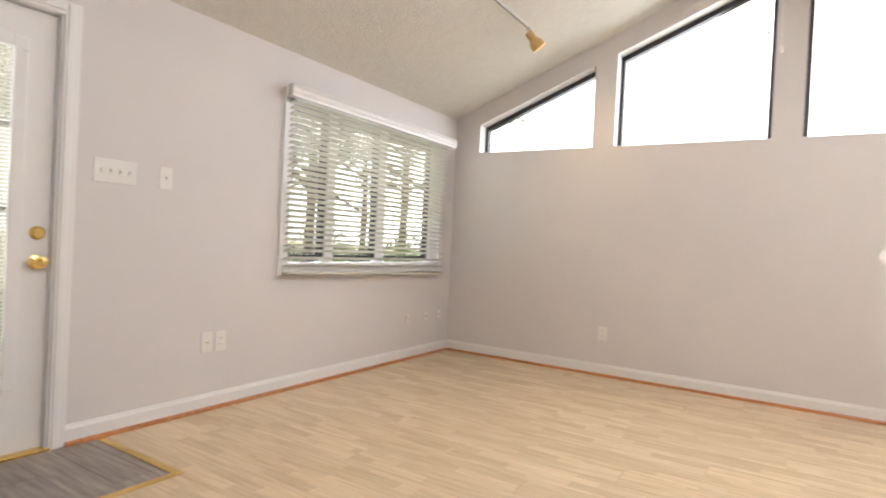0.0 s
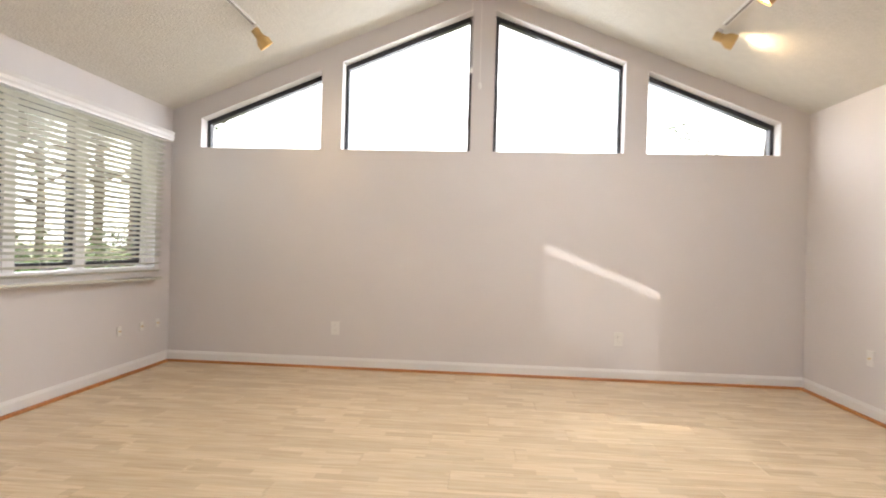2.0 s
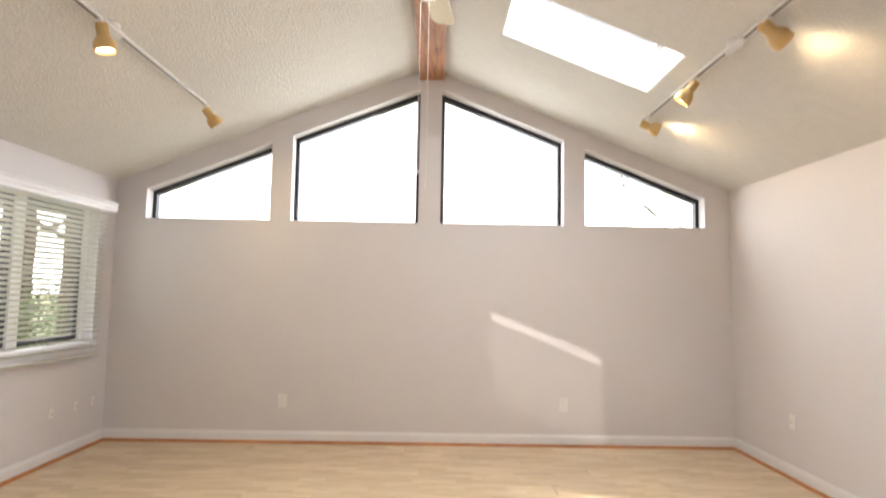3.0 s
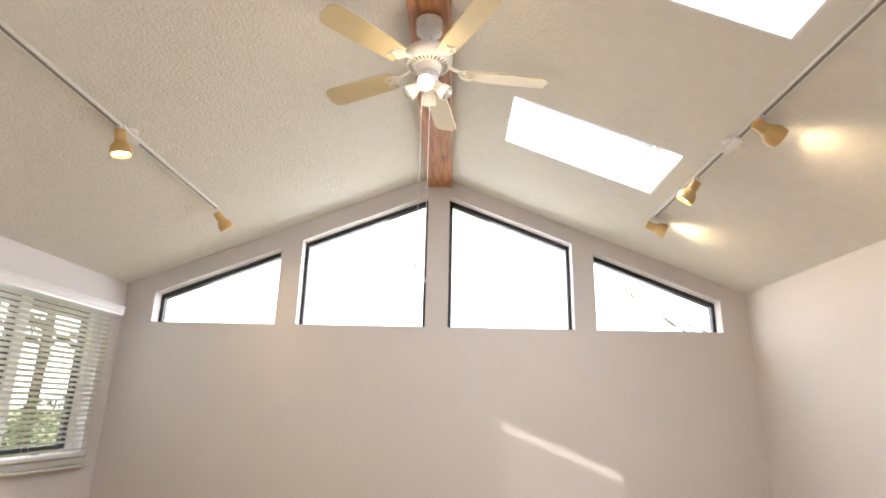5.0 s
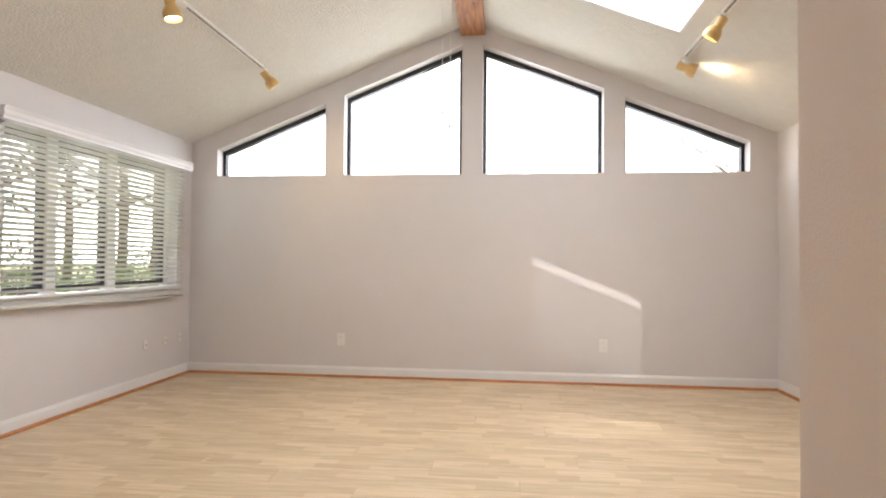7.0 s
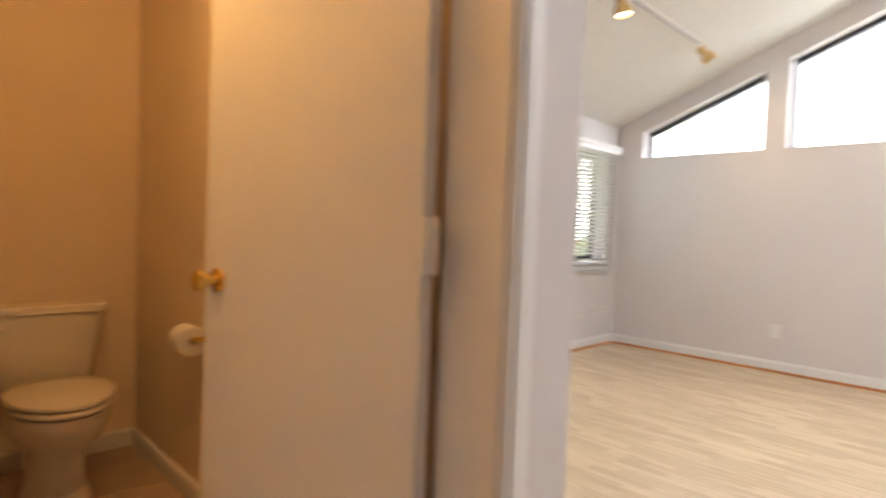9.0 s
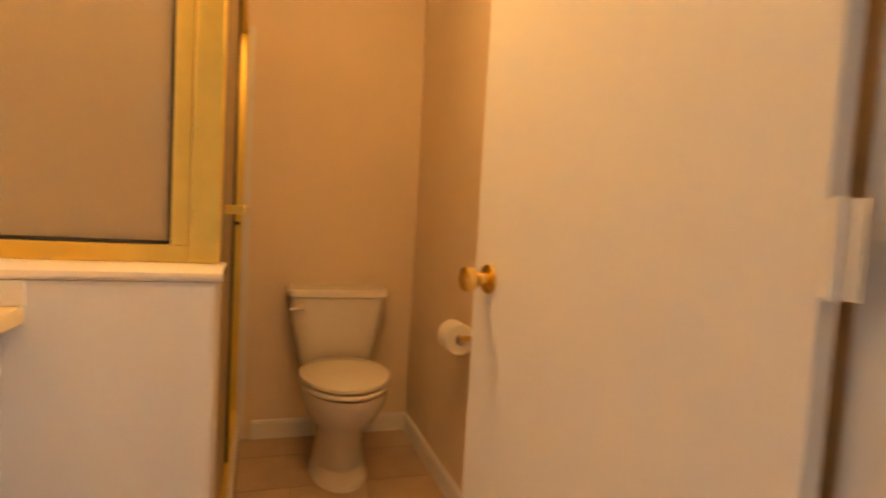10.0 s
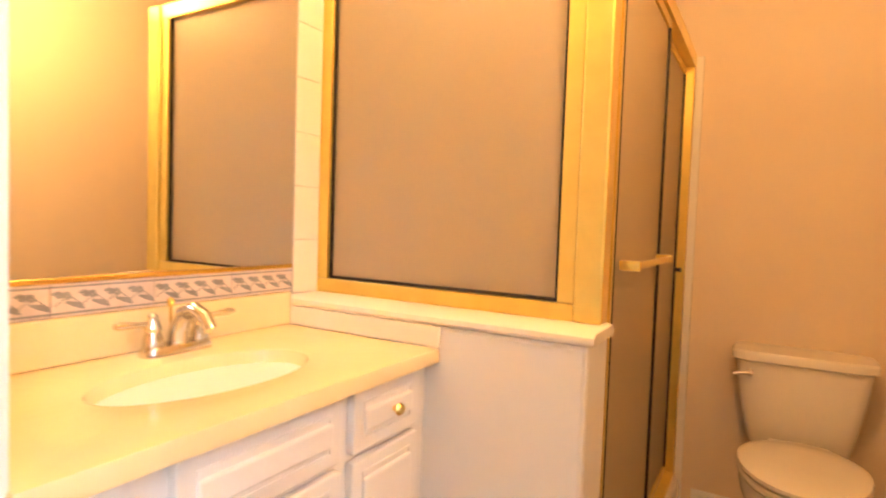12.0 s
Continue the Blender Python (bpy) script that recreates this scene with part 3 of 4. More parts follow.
def track(x, y0, y1, heads, feeds):
    s_ = -1 if x > XC else 1
    tilt = math.degrees(math.atan(PITCH)) * (-s_)
    o = thing("track_light", "grey ceiling light track with tan enamel spot heads", "track light", (x, 0, ceil_z(x)), 0)
    o.matrix_world = pose(x, 0, ceil_z(x), 0, tilt, 0)
    part("rail", box(B(), -0.017, 0.017, y0, y1, -0.02, -0.002, 0.002), M_PLASTIC, o)
    part("conductor", box(B(), -0.007, 0.007, y0 + 0.01, y1 - 0.01, -0.0215, -0.0195), M_STEEL, o)
    for y in feeds:
        bm = B()
        lathe(bm, [(0.05, 0.0), (0.05, -0.012), (0.04, -0.02), (0.02, -0.02)], pose(0.0, y, -0.002), 20)
        box(bm, -0.024, 0.024, y - 0.09, y + 0.09, -0.032, -0.004, 0.004)
        part("feed_box", bm, M_PLASTIC, o)
    inv = o.matrix_world.inverted()
    for y, aim in heads:
        pivot = o.matrix_world @ Vector((0, y, -0.045))
        bm = B()
        box(bm, -0.016, 0.016, y - 0.03, y + 0.03, -0.036, -0.018, 0.003)
        tube(bm, [(0, y, -0.034), (0, y, -0.062)], 0.006, 8)
        part("adapter", bm, M_PLASTIC, o)
        q = Vector(aim).normalized().to_track_quat("-Z", "Y").to_matrix().to_4x4()
        m = Matrix.Translation(pivot - Vector((0, 0, 0.02)) - Vector(aim).normalized() * 0.03) @ q
        h = new("spot_head", HEAD)
        h.parent = o
        h.matrix_basis = inv @ m
        bl_ = new("bulb", HBULB)
        bl_.parent = h
        l = new("track_lamp", bpy.data.lights.new("track_lamp", "SPOT"))
        l.data.energy, l.data.color, l.data.spot_size, l.data.spot_blend, l.data.shadow_soft_size = 12, (1.0, 0.72, 0.40), radians(115), 0.9, 0.03
        l.matrix_world = m @ pose(0, 0, -0.16)
    return o


track(-1.37, 0.9, 3.84, [(3.87, (0.42, 0.35, -0.62)), (2.53, (0.16, 0.06, -0.9))], [2.62])
track(2.035, 0.9, 3.84, [(3.93, (0.85, -0.12, -0.38)), (3.10, (-0.5, 0.3, -0.75)), (2.32, (0.75, 0.12, -0.5))], [2.62])

# ---------------- ceiling fan ----------------
FX, FY = 0.345, 2.36
fan = thing("ceiling_fan", "white ceiling fan with five cream blades, one bulb lit", "ceiling fan", (FX, FY, -0.07))
bm = B()
lathe(bm, [(0.072, 3.367), (0.070, 3.30), (0.045, 3.275), (0.02, 3.27)], None, 28)
part("canopy", bm, M_PLASTIC, fan, smooth=True)
part("downrod", lathe(B(), [(0.014, 3.28), (0.014, 3.19)], None, 14), M_PLASTIC, fan, smooth=True)
bm = B()
lathe(bm, [(0.03, 3.215), (0.06, 3.205), (0.115, 3.175), (0.13, 3.15), (0.13, 3.12), (0.115, 3.095), (0.07, 3.085), (0.065, 3.06), (0.055, 3.045), (0.02, 3.04)], None, 36)
part("motor_housing", bm, M_PLASTIC, fan, smooth=True)
for i in range(28):
    an = 2 * math.pi * i / 28
    bm = B()
    box(bm, 0.078, 0.104, -0.003, 0.003, 3.086, 3.0905)
    bm.transform(Matrix.Rotation(an, 4, "Z"))
    part("vent_slot", bm, M_STEEL, fan)
for k in range(5):
    an = radians(82 + 72 * k)
    rot = Matrix.Rotation(an, 4, "Z")
    bm = B()
    outline = [(0.20, -0.052), (0.30, -0.062), (0.60, -0.070), (0.635, -0.058), (0.652, -0.03), (0.648, 0.0), (0.652, 0.03), (0.635, 0.058), (0.60, 0.070), (0.30, 0.062), (0.20, 0.052)]
    prism(bm, outline, "Z", -0.004, 0.004)
    bm.transform(rot @ Matrix.Translation((0, 0, 3.062)) @ Matrix.Rotation(radians(11), 4, "X"))
    bd = part("blade", bm, M_CREAM, fan)
    bm = B()
    tube(bm, [(0.10, 0, 3.10), (0.15, 0, 3.082), (0.2, 0, 3.062)], 0.009, 8)
    for sgn in (-1, 1):
        tube(bm, [(0.16, 0, 3.072), (0.185, 0.032 * sgn, 3.060), (0.225, 0.04 * sgn, 3.055), (0.255, 0.024 * sgn, 3.053), (0.245, 0.004 * sgn, 3.053), (0.21, 0.010 * sgn, 3.056), (0.2, 0.024 * sgn, 3.056)], 0.0055, 6)
    bm.transform(rot)
    part("blade_iron", bm, M_PLASTIC, fan, "cream scrolled blade bracket", True)
bm = B()
lathe(bm, [(0.02, 3.045), (0.05, 3.04), (0.055, 3.015), (0.035, 2.99), (0.012, 2.985)], None, 24)
part("light_fitter", bm, M_PLASTIC, fan, smooth=True)
for k, (az, lit) in enumerate(((-92, True), (-2, False), (88, False), (178, False))):
    d = Vector((math.cos(radians(az)), math.sin(radians(az)), -0.85)).normalized()
    m = Matrix.Translation(Vector((0, 0, 3.015)) + d * 0.045) @ d.to_track_quat("-Z", "Y").to_matrix().to_4x4()
    bm = B()
    lathe(bm, [(0.018, 0.0), (0.027, -0.006), (0.027, -0.04), (0.036, -0.052), (0.041, -0.09), (0.038, -0.09), (0.03, -0.05)], m, 24, False)
    cup = part("light_cup", bm, M_PLASTIC, fan, smooth=True)
    bm = B()
    lathe(bm, [(0.012, -0.04), (0.034, -0.07), (0.036, -0.088), (0.026, -0.102), (0.004, -0.108)], m, 24)
    part("bulb", bm, M_BULB if lit else M_DARKLENS, cup, "lit frosted bulb" if lit else "unlit reflector bulb", True)
    if lit:
        l = new("fan_lamp", bpy.data.lights.new("fan_lamp", "POINT"))
        l.data.energy, l.data.color, l.data.shadow_soft_size = 3.2, (1.0, 0.80, 0.52), 0.04
        l.matrix_world = pose(FX, FY, -0.07) @ Matrix.Translation(Vector((0, 0, 3.015)) + d * 0.2)
for dx, dy, z in ((-0.030, 0.02, 2.02), (0.012, 0.03, 1.95)):
    ch = part("pull_chain", tube(B(), [(dx, dy, z), (dx, dy, 3.03)], 0.0016, 5), M_PLASTIC, fan)
    part("chain_pull", lathe(B(), [(0.002, 0.03), (0.006, 0.02), (0.008, 0.008), (0.005, 0.0), (0.001, -0.001)], pose(dx, dy, z - 0.03), 12), M_PLASTIC, ch, smooth=True)

# ---------------- bathroom doorway and door ----------------
bm = B()
for y0, y1, z0, z1 in ((JY0, JY0 + 0.018, 0, 2.06), (JY1 - 0.018, JY1, 0, 2.06), (JY0 + 0.018, JY1 - 0.018, 2.042, 2.06)):
    box(bm, BX1 - 0.003, HX0 + 0.003, y0, y1, z0, z1)
single("door_jamb", bm, M_WHITE, "white painted bathroom door jamb", "door jamb", "structure")
for side, x0, x1 in ((1, HX0, HX0 + 0.016), (-1, BX1 - 0.018, BX1 - 0.002)):
    bm = B()
    for y0, y1, z0, z1 in ((JY0 - 0.055, JY0 + 0.012, 0, 2.115), (JY1 - 0.012, JY1 + 0.055, 0 if side == 1 else 2.07, 2.115), (JY0 + 0.012, JY1 - 0.012, 2.048, 2.115)):
        box(bm, x0, x1, y0, y1 if side == 1 else min(y1, BY1 - 0.015), z0, z1, 0.003)
        if side == 1 and y1 - y0 < 0.2:
            box(bm, x1 - 0.004, x1 + 0.006, y0 + 0.014, y1 - 0.02, z0, z1 - 0.02, 0.003)
    single("door_casing", bm, M_WHITE, "white moulded casing round the bathroom doorway", "trim", "structure")
bd = thing("door_2", "white flush bathroom door standing open, brass knob", "door", (BX1 - 0.012, JY1 - 0.03, 0), 0, "structure")
bd.matrix_world = pose(BX1 - 0.004, JY1 - 0.034, 0, 0, 0, DOOR_TURN)
DW = 0.71
part("leaf", box(B(), -DW - 0.004, -0.004, -0.035, 0.0, 0.012, 2.035, 0.002), M_WHITE, bd)
for z in (0.25, 1.115, 1.80):
    bm = B()
    box(bm, -0.034, -0.005, -0.0375, -0.0352, z - 0.05, z + 0.05)
    lathe(bm, [(0.006, -0.052), (0.006, 0.052)], pose(0.01, -0.041, z), 12)
    box(bm, -0.006, 0.034, -0.0385, -0.036, z - 0.05, z + 0.05)
    part("hinge", bm, M_PLASTIC, bd, "painted-over butt hinge")
for sgn, y in ((-1, -0.035), (1, 0.0)):
    bm = B()
    m = pose(-DW + 0.055, y, 1.0, 90 * (1 if sgn < 0 else -1), 0, 0)
    lathe(bm, [(0.031, 0), (0.030, 0.005), (0.012, 0.010), (0.011, 0.026), (0.022, 0.034), (0.027, 0.046), (0.024, 0.058), (0.01, 0.062)], m)
    part("door_knob", bm, M_BRASS, bd, "polished brass round knob", True)
sp = single("strike_plate", box(B(), -0.19, -0.14, JY0 + 0.0185, JY0 + 0.02, 0.95, 1.02), M_STEEL, "dark steel strike plate on the door jamb", "strike plate")

# ---------------- vanity ----------------
VXE, VXW = BX1 - 0.012, -1.13
VF, CT = -1.146, 0.90
van = thing("vanity_cabinet", "white thermofoil vanity cabinet with raised panels, small brass knobs", "vanity", ((VXE + VXW) / 2, (BY0 + VF) / 2, 0))
ox, oy = (VXE + VXW) / 2, (BY0 + VF) / 2


def vbox(x0, x1, y0, y1, z0, z1, bev=0.0):
    return box(B(), x0 - ox, x1 - ox, y0 - oy, y1 - oy, z0, z1, bev)


part("body", vbox(VXW + 0.002, VXE, BY0 + 0.002, VF - 0.02, 0.1, CT - 0.03), M_WHITE, van)
part("toe_kick", vbox(VXW + 0.002, VXE, BY0 + 0.002, VF - 0.08, 0.0, 0.1), M_WHITE, van)


def front(x0, x1, z0, z1, nm, knob=None):
    f_ = part(nm, vbox(x0, x1, VF - 0.02, VF, z0, z1, 0.004), M_WHITE, van)
    part("raised_panel", vbox(x0 + 0.03, x1 - 0.03, VF - 0.004, VF + 0.007, z0 + 0.04, z1 - 0.04, 0.005), M_WHITE, f_)
    bm = B()
    for a_, b_, c_, d_ in ((x0 + 0.03, x0 + 0.036, z0 + 0.025, z1 - 0.025), (x1 - 0.036, x1 - 0.03, z0 + 0.025, z1 - 0.025), (x0 + 0.036, x1 - 0.036, z0 + 0.025, z0 + 0.031), (x0 + 0.036, x1 - 0.036, z1 - 0.031, z1 - 0.025)):
        box(bm, a_ - ox, b_ - ox, VF - 0.002 - oy, VF + 0.0025 - oy, c_, d_)
    part("panel_bead", bm, M_WHITE, f_)
    if knob:
        bm = B()
        lathe(bm, [(0.008, 0), (0.006, 0.01), (0.012, 0.016), (0.014, 0.022), (0.010, 0.028), (0.003, 0.03)], pose(knob[0] - ox, VF - oy, knob[1], -90, 0, 0), 16)
        part("knob", bm, M_BRASS, f_, "small brass knob", True)


W_ = VXE - VXW
xa, xb = VXW + 0.06, VXW + 0.29
xc_, xd = VXW + 0.325, VXE - 0.20
front(xa, xb, 0.735, 0.862, "drawer_front", ((xa + xb) / 2 - 0.01, 0.80))
front(xa, xb, 0.42, 0.72, "drawer_front", ((xa + xb) / 2, 0.56))
front(xa, xb, 0.12, 0.405, "drawer_front", ((xa + xb) / 2, 0.26))
front(xc_, xd, 0.735, 0.862, "false_front")
front(xc_, (xc_ + xd) / 2 - 0.003, 0.12, 0.72, "door", ((xc_ + xd) / 2 - 0.03, 0.62))
front((xc_ + xd) / 2 + 0.003, xd, 0.12, 0.72, "door", ((xc_ + xd) / 2 + 0.03, 0.62))
front(xd + 0.07, VXE - 0.015, 0.735, 0.862, "drawer_front", None)
front(xd + 0.07, VXE - 0.015, 0.12, 0.72, "door")

# worktop with an oval bowl
top = thing("worktop", "glossy cream cultured marble top with moulded oval basin", "worktop", (ox, oy, CT))
BCX, BCY, RX, RY = (-0.69 - ox), (-1.375 - oy), 0.225, 0.125
hx, hy0, hy1 = W_ / 2 - 0.001, BY0 + 0.002 - oy, VF + 0.018 - oy
N = 48
rim_o = []
for i in range(N):
    an = 2 * math.pi * i / N
    c_, s_ = math.cos(an), math.sin(an)
    k = min(*( [(hx - BCX) / c_ if c_ > 0 else (-hx - BCX) / c_] if abs(c_) > 1e-6 else [9]), *( [(hy1 - BCY) / s_ if s_ > 0 else (hy0 - BCY) / s_] if abs(s_) > 1e-6 else [9]))
    rim_o.append((BCX + c_ * k, BCY + s_ * k))
corners = [(hx, hy0), (hx, hy1), (-hx, hy0), (-hx, hy1)]
for cx, cy in corners:
    j = min(range(N), key=lambda i: (rim_o[i][0] - cx) ** 2 + (rim_o[i][1] - cy) ** 2)
    rim_o[j] = (cx, cy)
loops = [[(x, y, -0.032) for x, y in rim_o], [(x, y, -0.006) for x, y in rim_o], [(x * 0.995, y * 0.99, 0.0) for x, y in rim_o]]
for sc, z in ((1.06, 0.0), (1.0, -0.004), (0.95, -0.03), (0.85, -0.075), (0.6, -0.115), (0.25, -0.13), (0.08, -0.132)):
    loops.append([(BCX + RX * sc * math.cos(2 * math.pi * i / N), BCY + RY * sc * math.sin(2 * math.pi * i / N), z) for i in range(N)])
bm = B()
rings(bm, loops)
part("top", bm, M_MARBLE, top, smooth=True)
part("backsplash", box(B(), -hx, hx, hy0, hy0 + 0.018, 0.001, 0.092, 0.004), M_MARBLE, top)
part("drain", lathe(B(), [(0.022, 0.0), (0.021, 0.004), (0.012, 0.003)], pose(BCX, BCY, -0.1315), 20), M_CHROME, top, "chrome drain", True)

fa = thing("faucet", "worn chrome centerset faucet with two lever handles", "faucet", (-0.745, -1.565, CT), 180)
bm = B()
loops = []
for z, sc in ((0.0, 1.0), (0.012, 1.0), (0.02, 0.9)):
    loops.append([((0.055 if math.cos(t_) > 0 else -0.055) * sc + 0.027 * sc * math.cos(t_), 0.027 * sc * math.sin(t_), z) for t_ in [2 * math.pi * (i + 0.5) / 28 for i in range(28)]])
rings(bm, loops)
part("base", bm, M_CHROME, fa, smooth=True)
part("spout", tube(B(), [(0, 0, 0.015), (0, -0.005, 0.05), (0, -0.025, 0.085), (0, -0.06, 0.098), (0, -0.095, 0.085), (0, -0.112, 0.06)], [0.022, 0.02, 0.018, 0.016, 0.015, 0.014], 16), M_CHROME, fa, smooth=True)
for sx in (-1, 1):
    h = part("handle", lathe(B(), [(0.021, 0.018), (0.02, 0.035), (0.014, 0.05), (0.017, 0.058), (0.013, 0.07), (0.009, 0.078), (0.010, 0.084), (0.004, 0.09)], pose(0.055 * sx, 0, 0), 20), M_CHROME, fa, smooth=True)
    part("lever", tube(B(), [(0.055 * sx, 0, 0.066), (0.09 * sx, -0.004, 0.07), (0.125 * sx, -0.01, 0.073), (0.14 * sx, -0.012, 0.074)], [0.006, 0.006, 0.009, 0.006], 10), M_CHROME, h, smooth=True)
part("lift_rod", lathe(B(), [(0.003, 0.02), (0.003, 0.095), (0.008, 0.098), (0.008, 0.11), (0.003, 0.116)], pose(0, 0.022, 0), 12), M_BRASS, fa, "brass drain lift rod", True)

# backsplash border tiles, mirror
row = thing("tile_border", "pink and grey vine-patterned ceramic border tiles", "tile border", (-1.14, BY0 + 0.001, 0.993), kind="structure")
TW = 0.205
n_t = 5
vine = None
for i in range(n_t):
    x0 = i * TW + 0.001
    x1 = min((i + 1) * TW - 0.001, VXE + 1.14 - 0.002)
    t_ = part("tile", box(B(), x0, x1, 0, 0.009, 0.0, 0.064, 0.0015), M_BORDER_BASE, row)
    bm = B()
    for z in (0.005, 0.056):
        box(bm, x0, x1, 0.009, 0.0098, z, z + 0.004)
    k = 0
    x = x0 + 0.014
    while x < x1 - 0.02:
        zc = 0.022 + 0.02 * (k % 2)
        for dx, dz, rr in ((0, 0, 0.011), (0.012, 0.004, 0.007), (-0.009, -0.006, 0.006)):
            pts = [(x + dx + rr * math.cos(q) * 1.2, zc + dz + rr * 0.55 * math.sin(q) + 0.3 * rr * math.cos(q) * (-1) ** k) for q in [2 * math.pi * j / 7 for j in range(7)]]
            prism(bm, pts, "Y", 0.009, 0.0098 + 0.0001 * (dx > 0) + 0.0002 * (dx < 0))
        prism(bm, [(x - 0.014, 0.018 + 0.022 * (k % 2)), (x + 0.016, 0.042 - 0.022 * (k % 2)), (x + 0.016, 0.0445 - 0.022 * (k % 2)), (x - 0.014, 0.0205 + 0.022 * (k % 2))], "Y", 0.009, 0.0096)
        x += 0.024
        k += 1
    part("vine_print", bm, M_BORDER, t_)
mi = thing("wall_mirror", "large frameless wall mirror with brass bottom channel", "mirror", (0, BY0, 1.064))
part("mirror_glass", box(B(), -1.14, VXE - 0.004, 0.002, 0.008, 0.006, 1.0), M_MIRROR, mi)
part("bottom_channel", box(B(), -1.14, VXE - 0.004, 0.001, 0.012, -0.006, 0.005, 0.002), M_BRASS, mi)

# ---------------- shower ----------------
SX0, SX1, SYD = BX0, -1.30, -0.80
HWT = 0.955
sh = thing("shower_half_wall", "white half wall with rounded ceramic cap beside the vanity", "half wall", ((SX1 + VXW) / 2, 0, 0), kind="structure")
hw = (VXW - SX1) / 2
part("wall", box(B(), -hw, hw, BY0 + 0.002, -0.775, 0, HWT, 0.012), M_WHITE, sh)
bm = B()
cap = [(-hw - 0.006, 0.0), (hw + 0.002, 0.0), (hw + 0.006, 0.007), (hw + 0.004, 0.018), (hw - 0.008, 0.027), (-hw + 0.004, 0.027), (-hw - 0.006, 0.018)]
rings(bm, [[(x, y, HWT + z) for x, z in cap] for y in (BY0 + 0.002, -1.4, -1.0, -0.78)] + [[(x * 0.93, -0.764, HWT + z * 0.92) for x, z in cap]])
part("cap", bm, M_CERAMIC, sh, "glossy cream bullnose cap", True)
part("tile_strip", box(B(), hw - 0.002, hw + 0.006, BY0 + 0.02, VF + 0.02, CT + 0.002, HWT - 0.002, 0.002), M_TILE, sh)
pil = thing("tile_column", "narrow white ceramic tile strip between mirror and shower", "tile strip", (0, BY0, 0), kind="structure")
part("bed", box(B(), -1.242, -1.142, 0.001, 0.004, HWT + 0.03, 2.39), M_GROUT, pil)
z = HWT + 0.03
while z < 2.38:
    z2 = min(z + 0.152, 2.39)
    part("tile", box(B(), -1.241, -1.143, 0.004, 0.012, z + 0.001, z2 - 0.001, 0.002), M_TILE, pil)
    z = z2
ex, ey = -1.265, SYD
enc = thing("shower_enclosure", "gold-framed shower enclosure with obscure glass sliding doors", "shower", (ex, ey, 0))
ZT = 1.95


def ebox(x0, x1, y0, y1, z0, z1, bev=0.002):
    return box(B(), x0 - ex, x1 - ex, y0 - ey, y1 - ey, z0, z1, bev)


zb = HWT + 0.028
part("panel_rail", ebox(ex - 0.022, ex + 0.022, BY0 + 0.006, SYD - 0.045, zb, zb + 0.04), M_GOLD, enc)
part("panel_rail", ebox(ex - 0.022, ex + 0.022, BY0 + 0.006, SYD - 0.045, ZT - 0.05, ZT), M_GOLD, enc)
part("panel_stile", ebox(ex - 0.021, ex + 0.021, BY0 + 0.006, BY0 + 0.045, zb + 0.041, ZT - 0.051), M_GOLD, enc)
part("corner_post", ebox(ex - 0.03, ex + 0.03, SYD - 0.044, SYD + 0.022, zb, ZT, 0.006), M_GOLD, enc)
part("inner_stile", ebox(ex - 0.02, ex + 0.02, SYD - 0.085, SYD - 0.046, zb + 0.041, ZT - 0.051), M_GOLD, enc)
part("gasket", ebox(ex + 0.004, ex + 0.012, BY0 + 0.046, SYD - 0.086, zb + 0.041, zb + 0.049, 0), M_RUBBER, enc)
part("gasket", ebox(ex + 0.004, ex + 0.012, BY0 + 0.046, BY0 + 0.053, zb + 0.05, ZT - 0.051, 0), M_RUBBER, enc)
part("gasket", ebox(ex + 0.004, ex + 0.012, SYD - 0.093, SYD - 0.086, zb + 0.05, ZT - 0.051, 0), M_RUBBER, enc)
part("fixed_panel", ebox(ex - 0.003, ex + 0.003, BY0 + 0.0455, SYD - 0.0855, zb + 0.0405, ZT - 0.0505, 0), M_FROST, enc, "hammered obscure glass panel")
part("curb", ebox(BX0 + 0.002, SX1 - 0.002, SYD - 0.07, SYD + 0.05, 0.0, 0.13, 0.012), M_CERAMIC, enc, "cream shower curb")
part("bottom_track", ebox(BX0 + 0.004, SX1 - 0.002, SYD - 0.03, SYD + 0.03, 0.131, 0.15), M_GOLD, enc)
part("top_track", ebox(BX0 + 0.004, ex - 0.031, SYD - 0.03, SYD + 0.03, ZT - 0.055, ZT), M_GOLD, enc)
part("wall_jamb", ebox(BX0 + 0.002, BX0 + 0.03, SYD - 0.028, SYD + 0.028, 0.151, ZT - 0.056), M_GOLD, enc)
part("wall_tile_edge", ebox(BX0 + 0.001, BX0 + 0.011, SYD + 0.03, SYD + 0.062, 0.0, ZT - 0.01, 0.004), M_TILE, enc)
mid = (BX0 + SX1) / 2
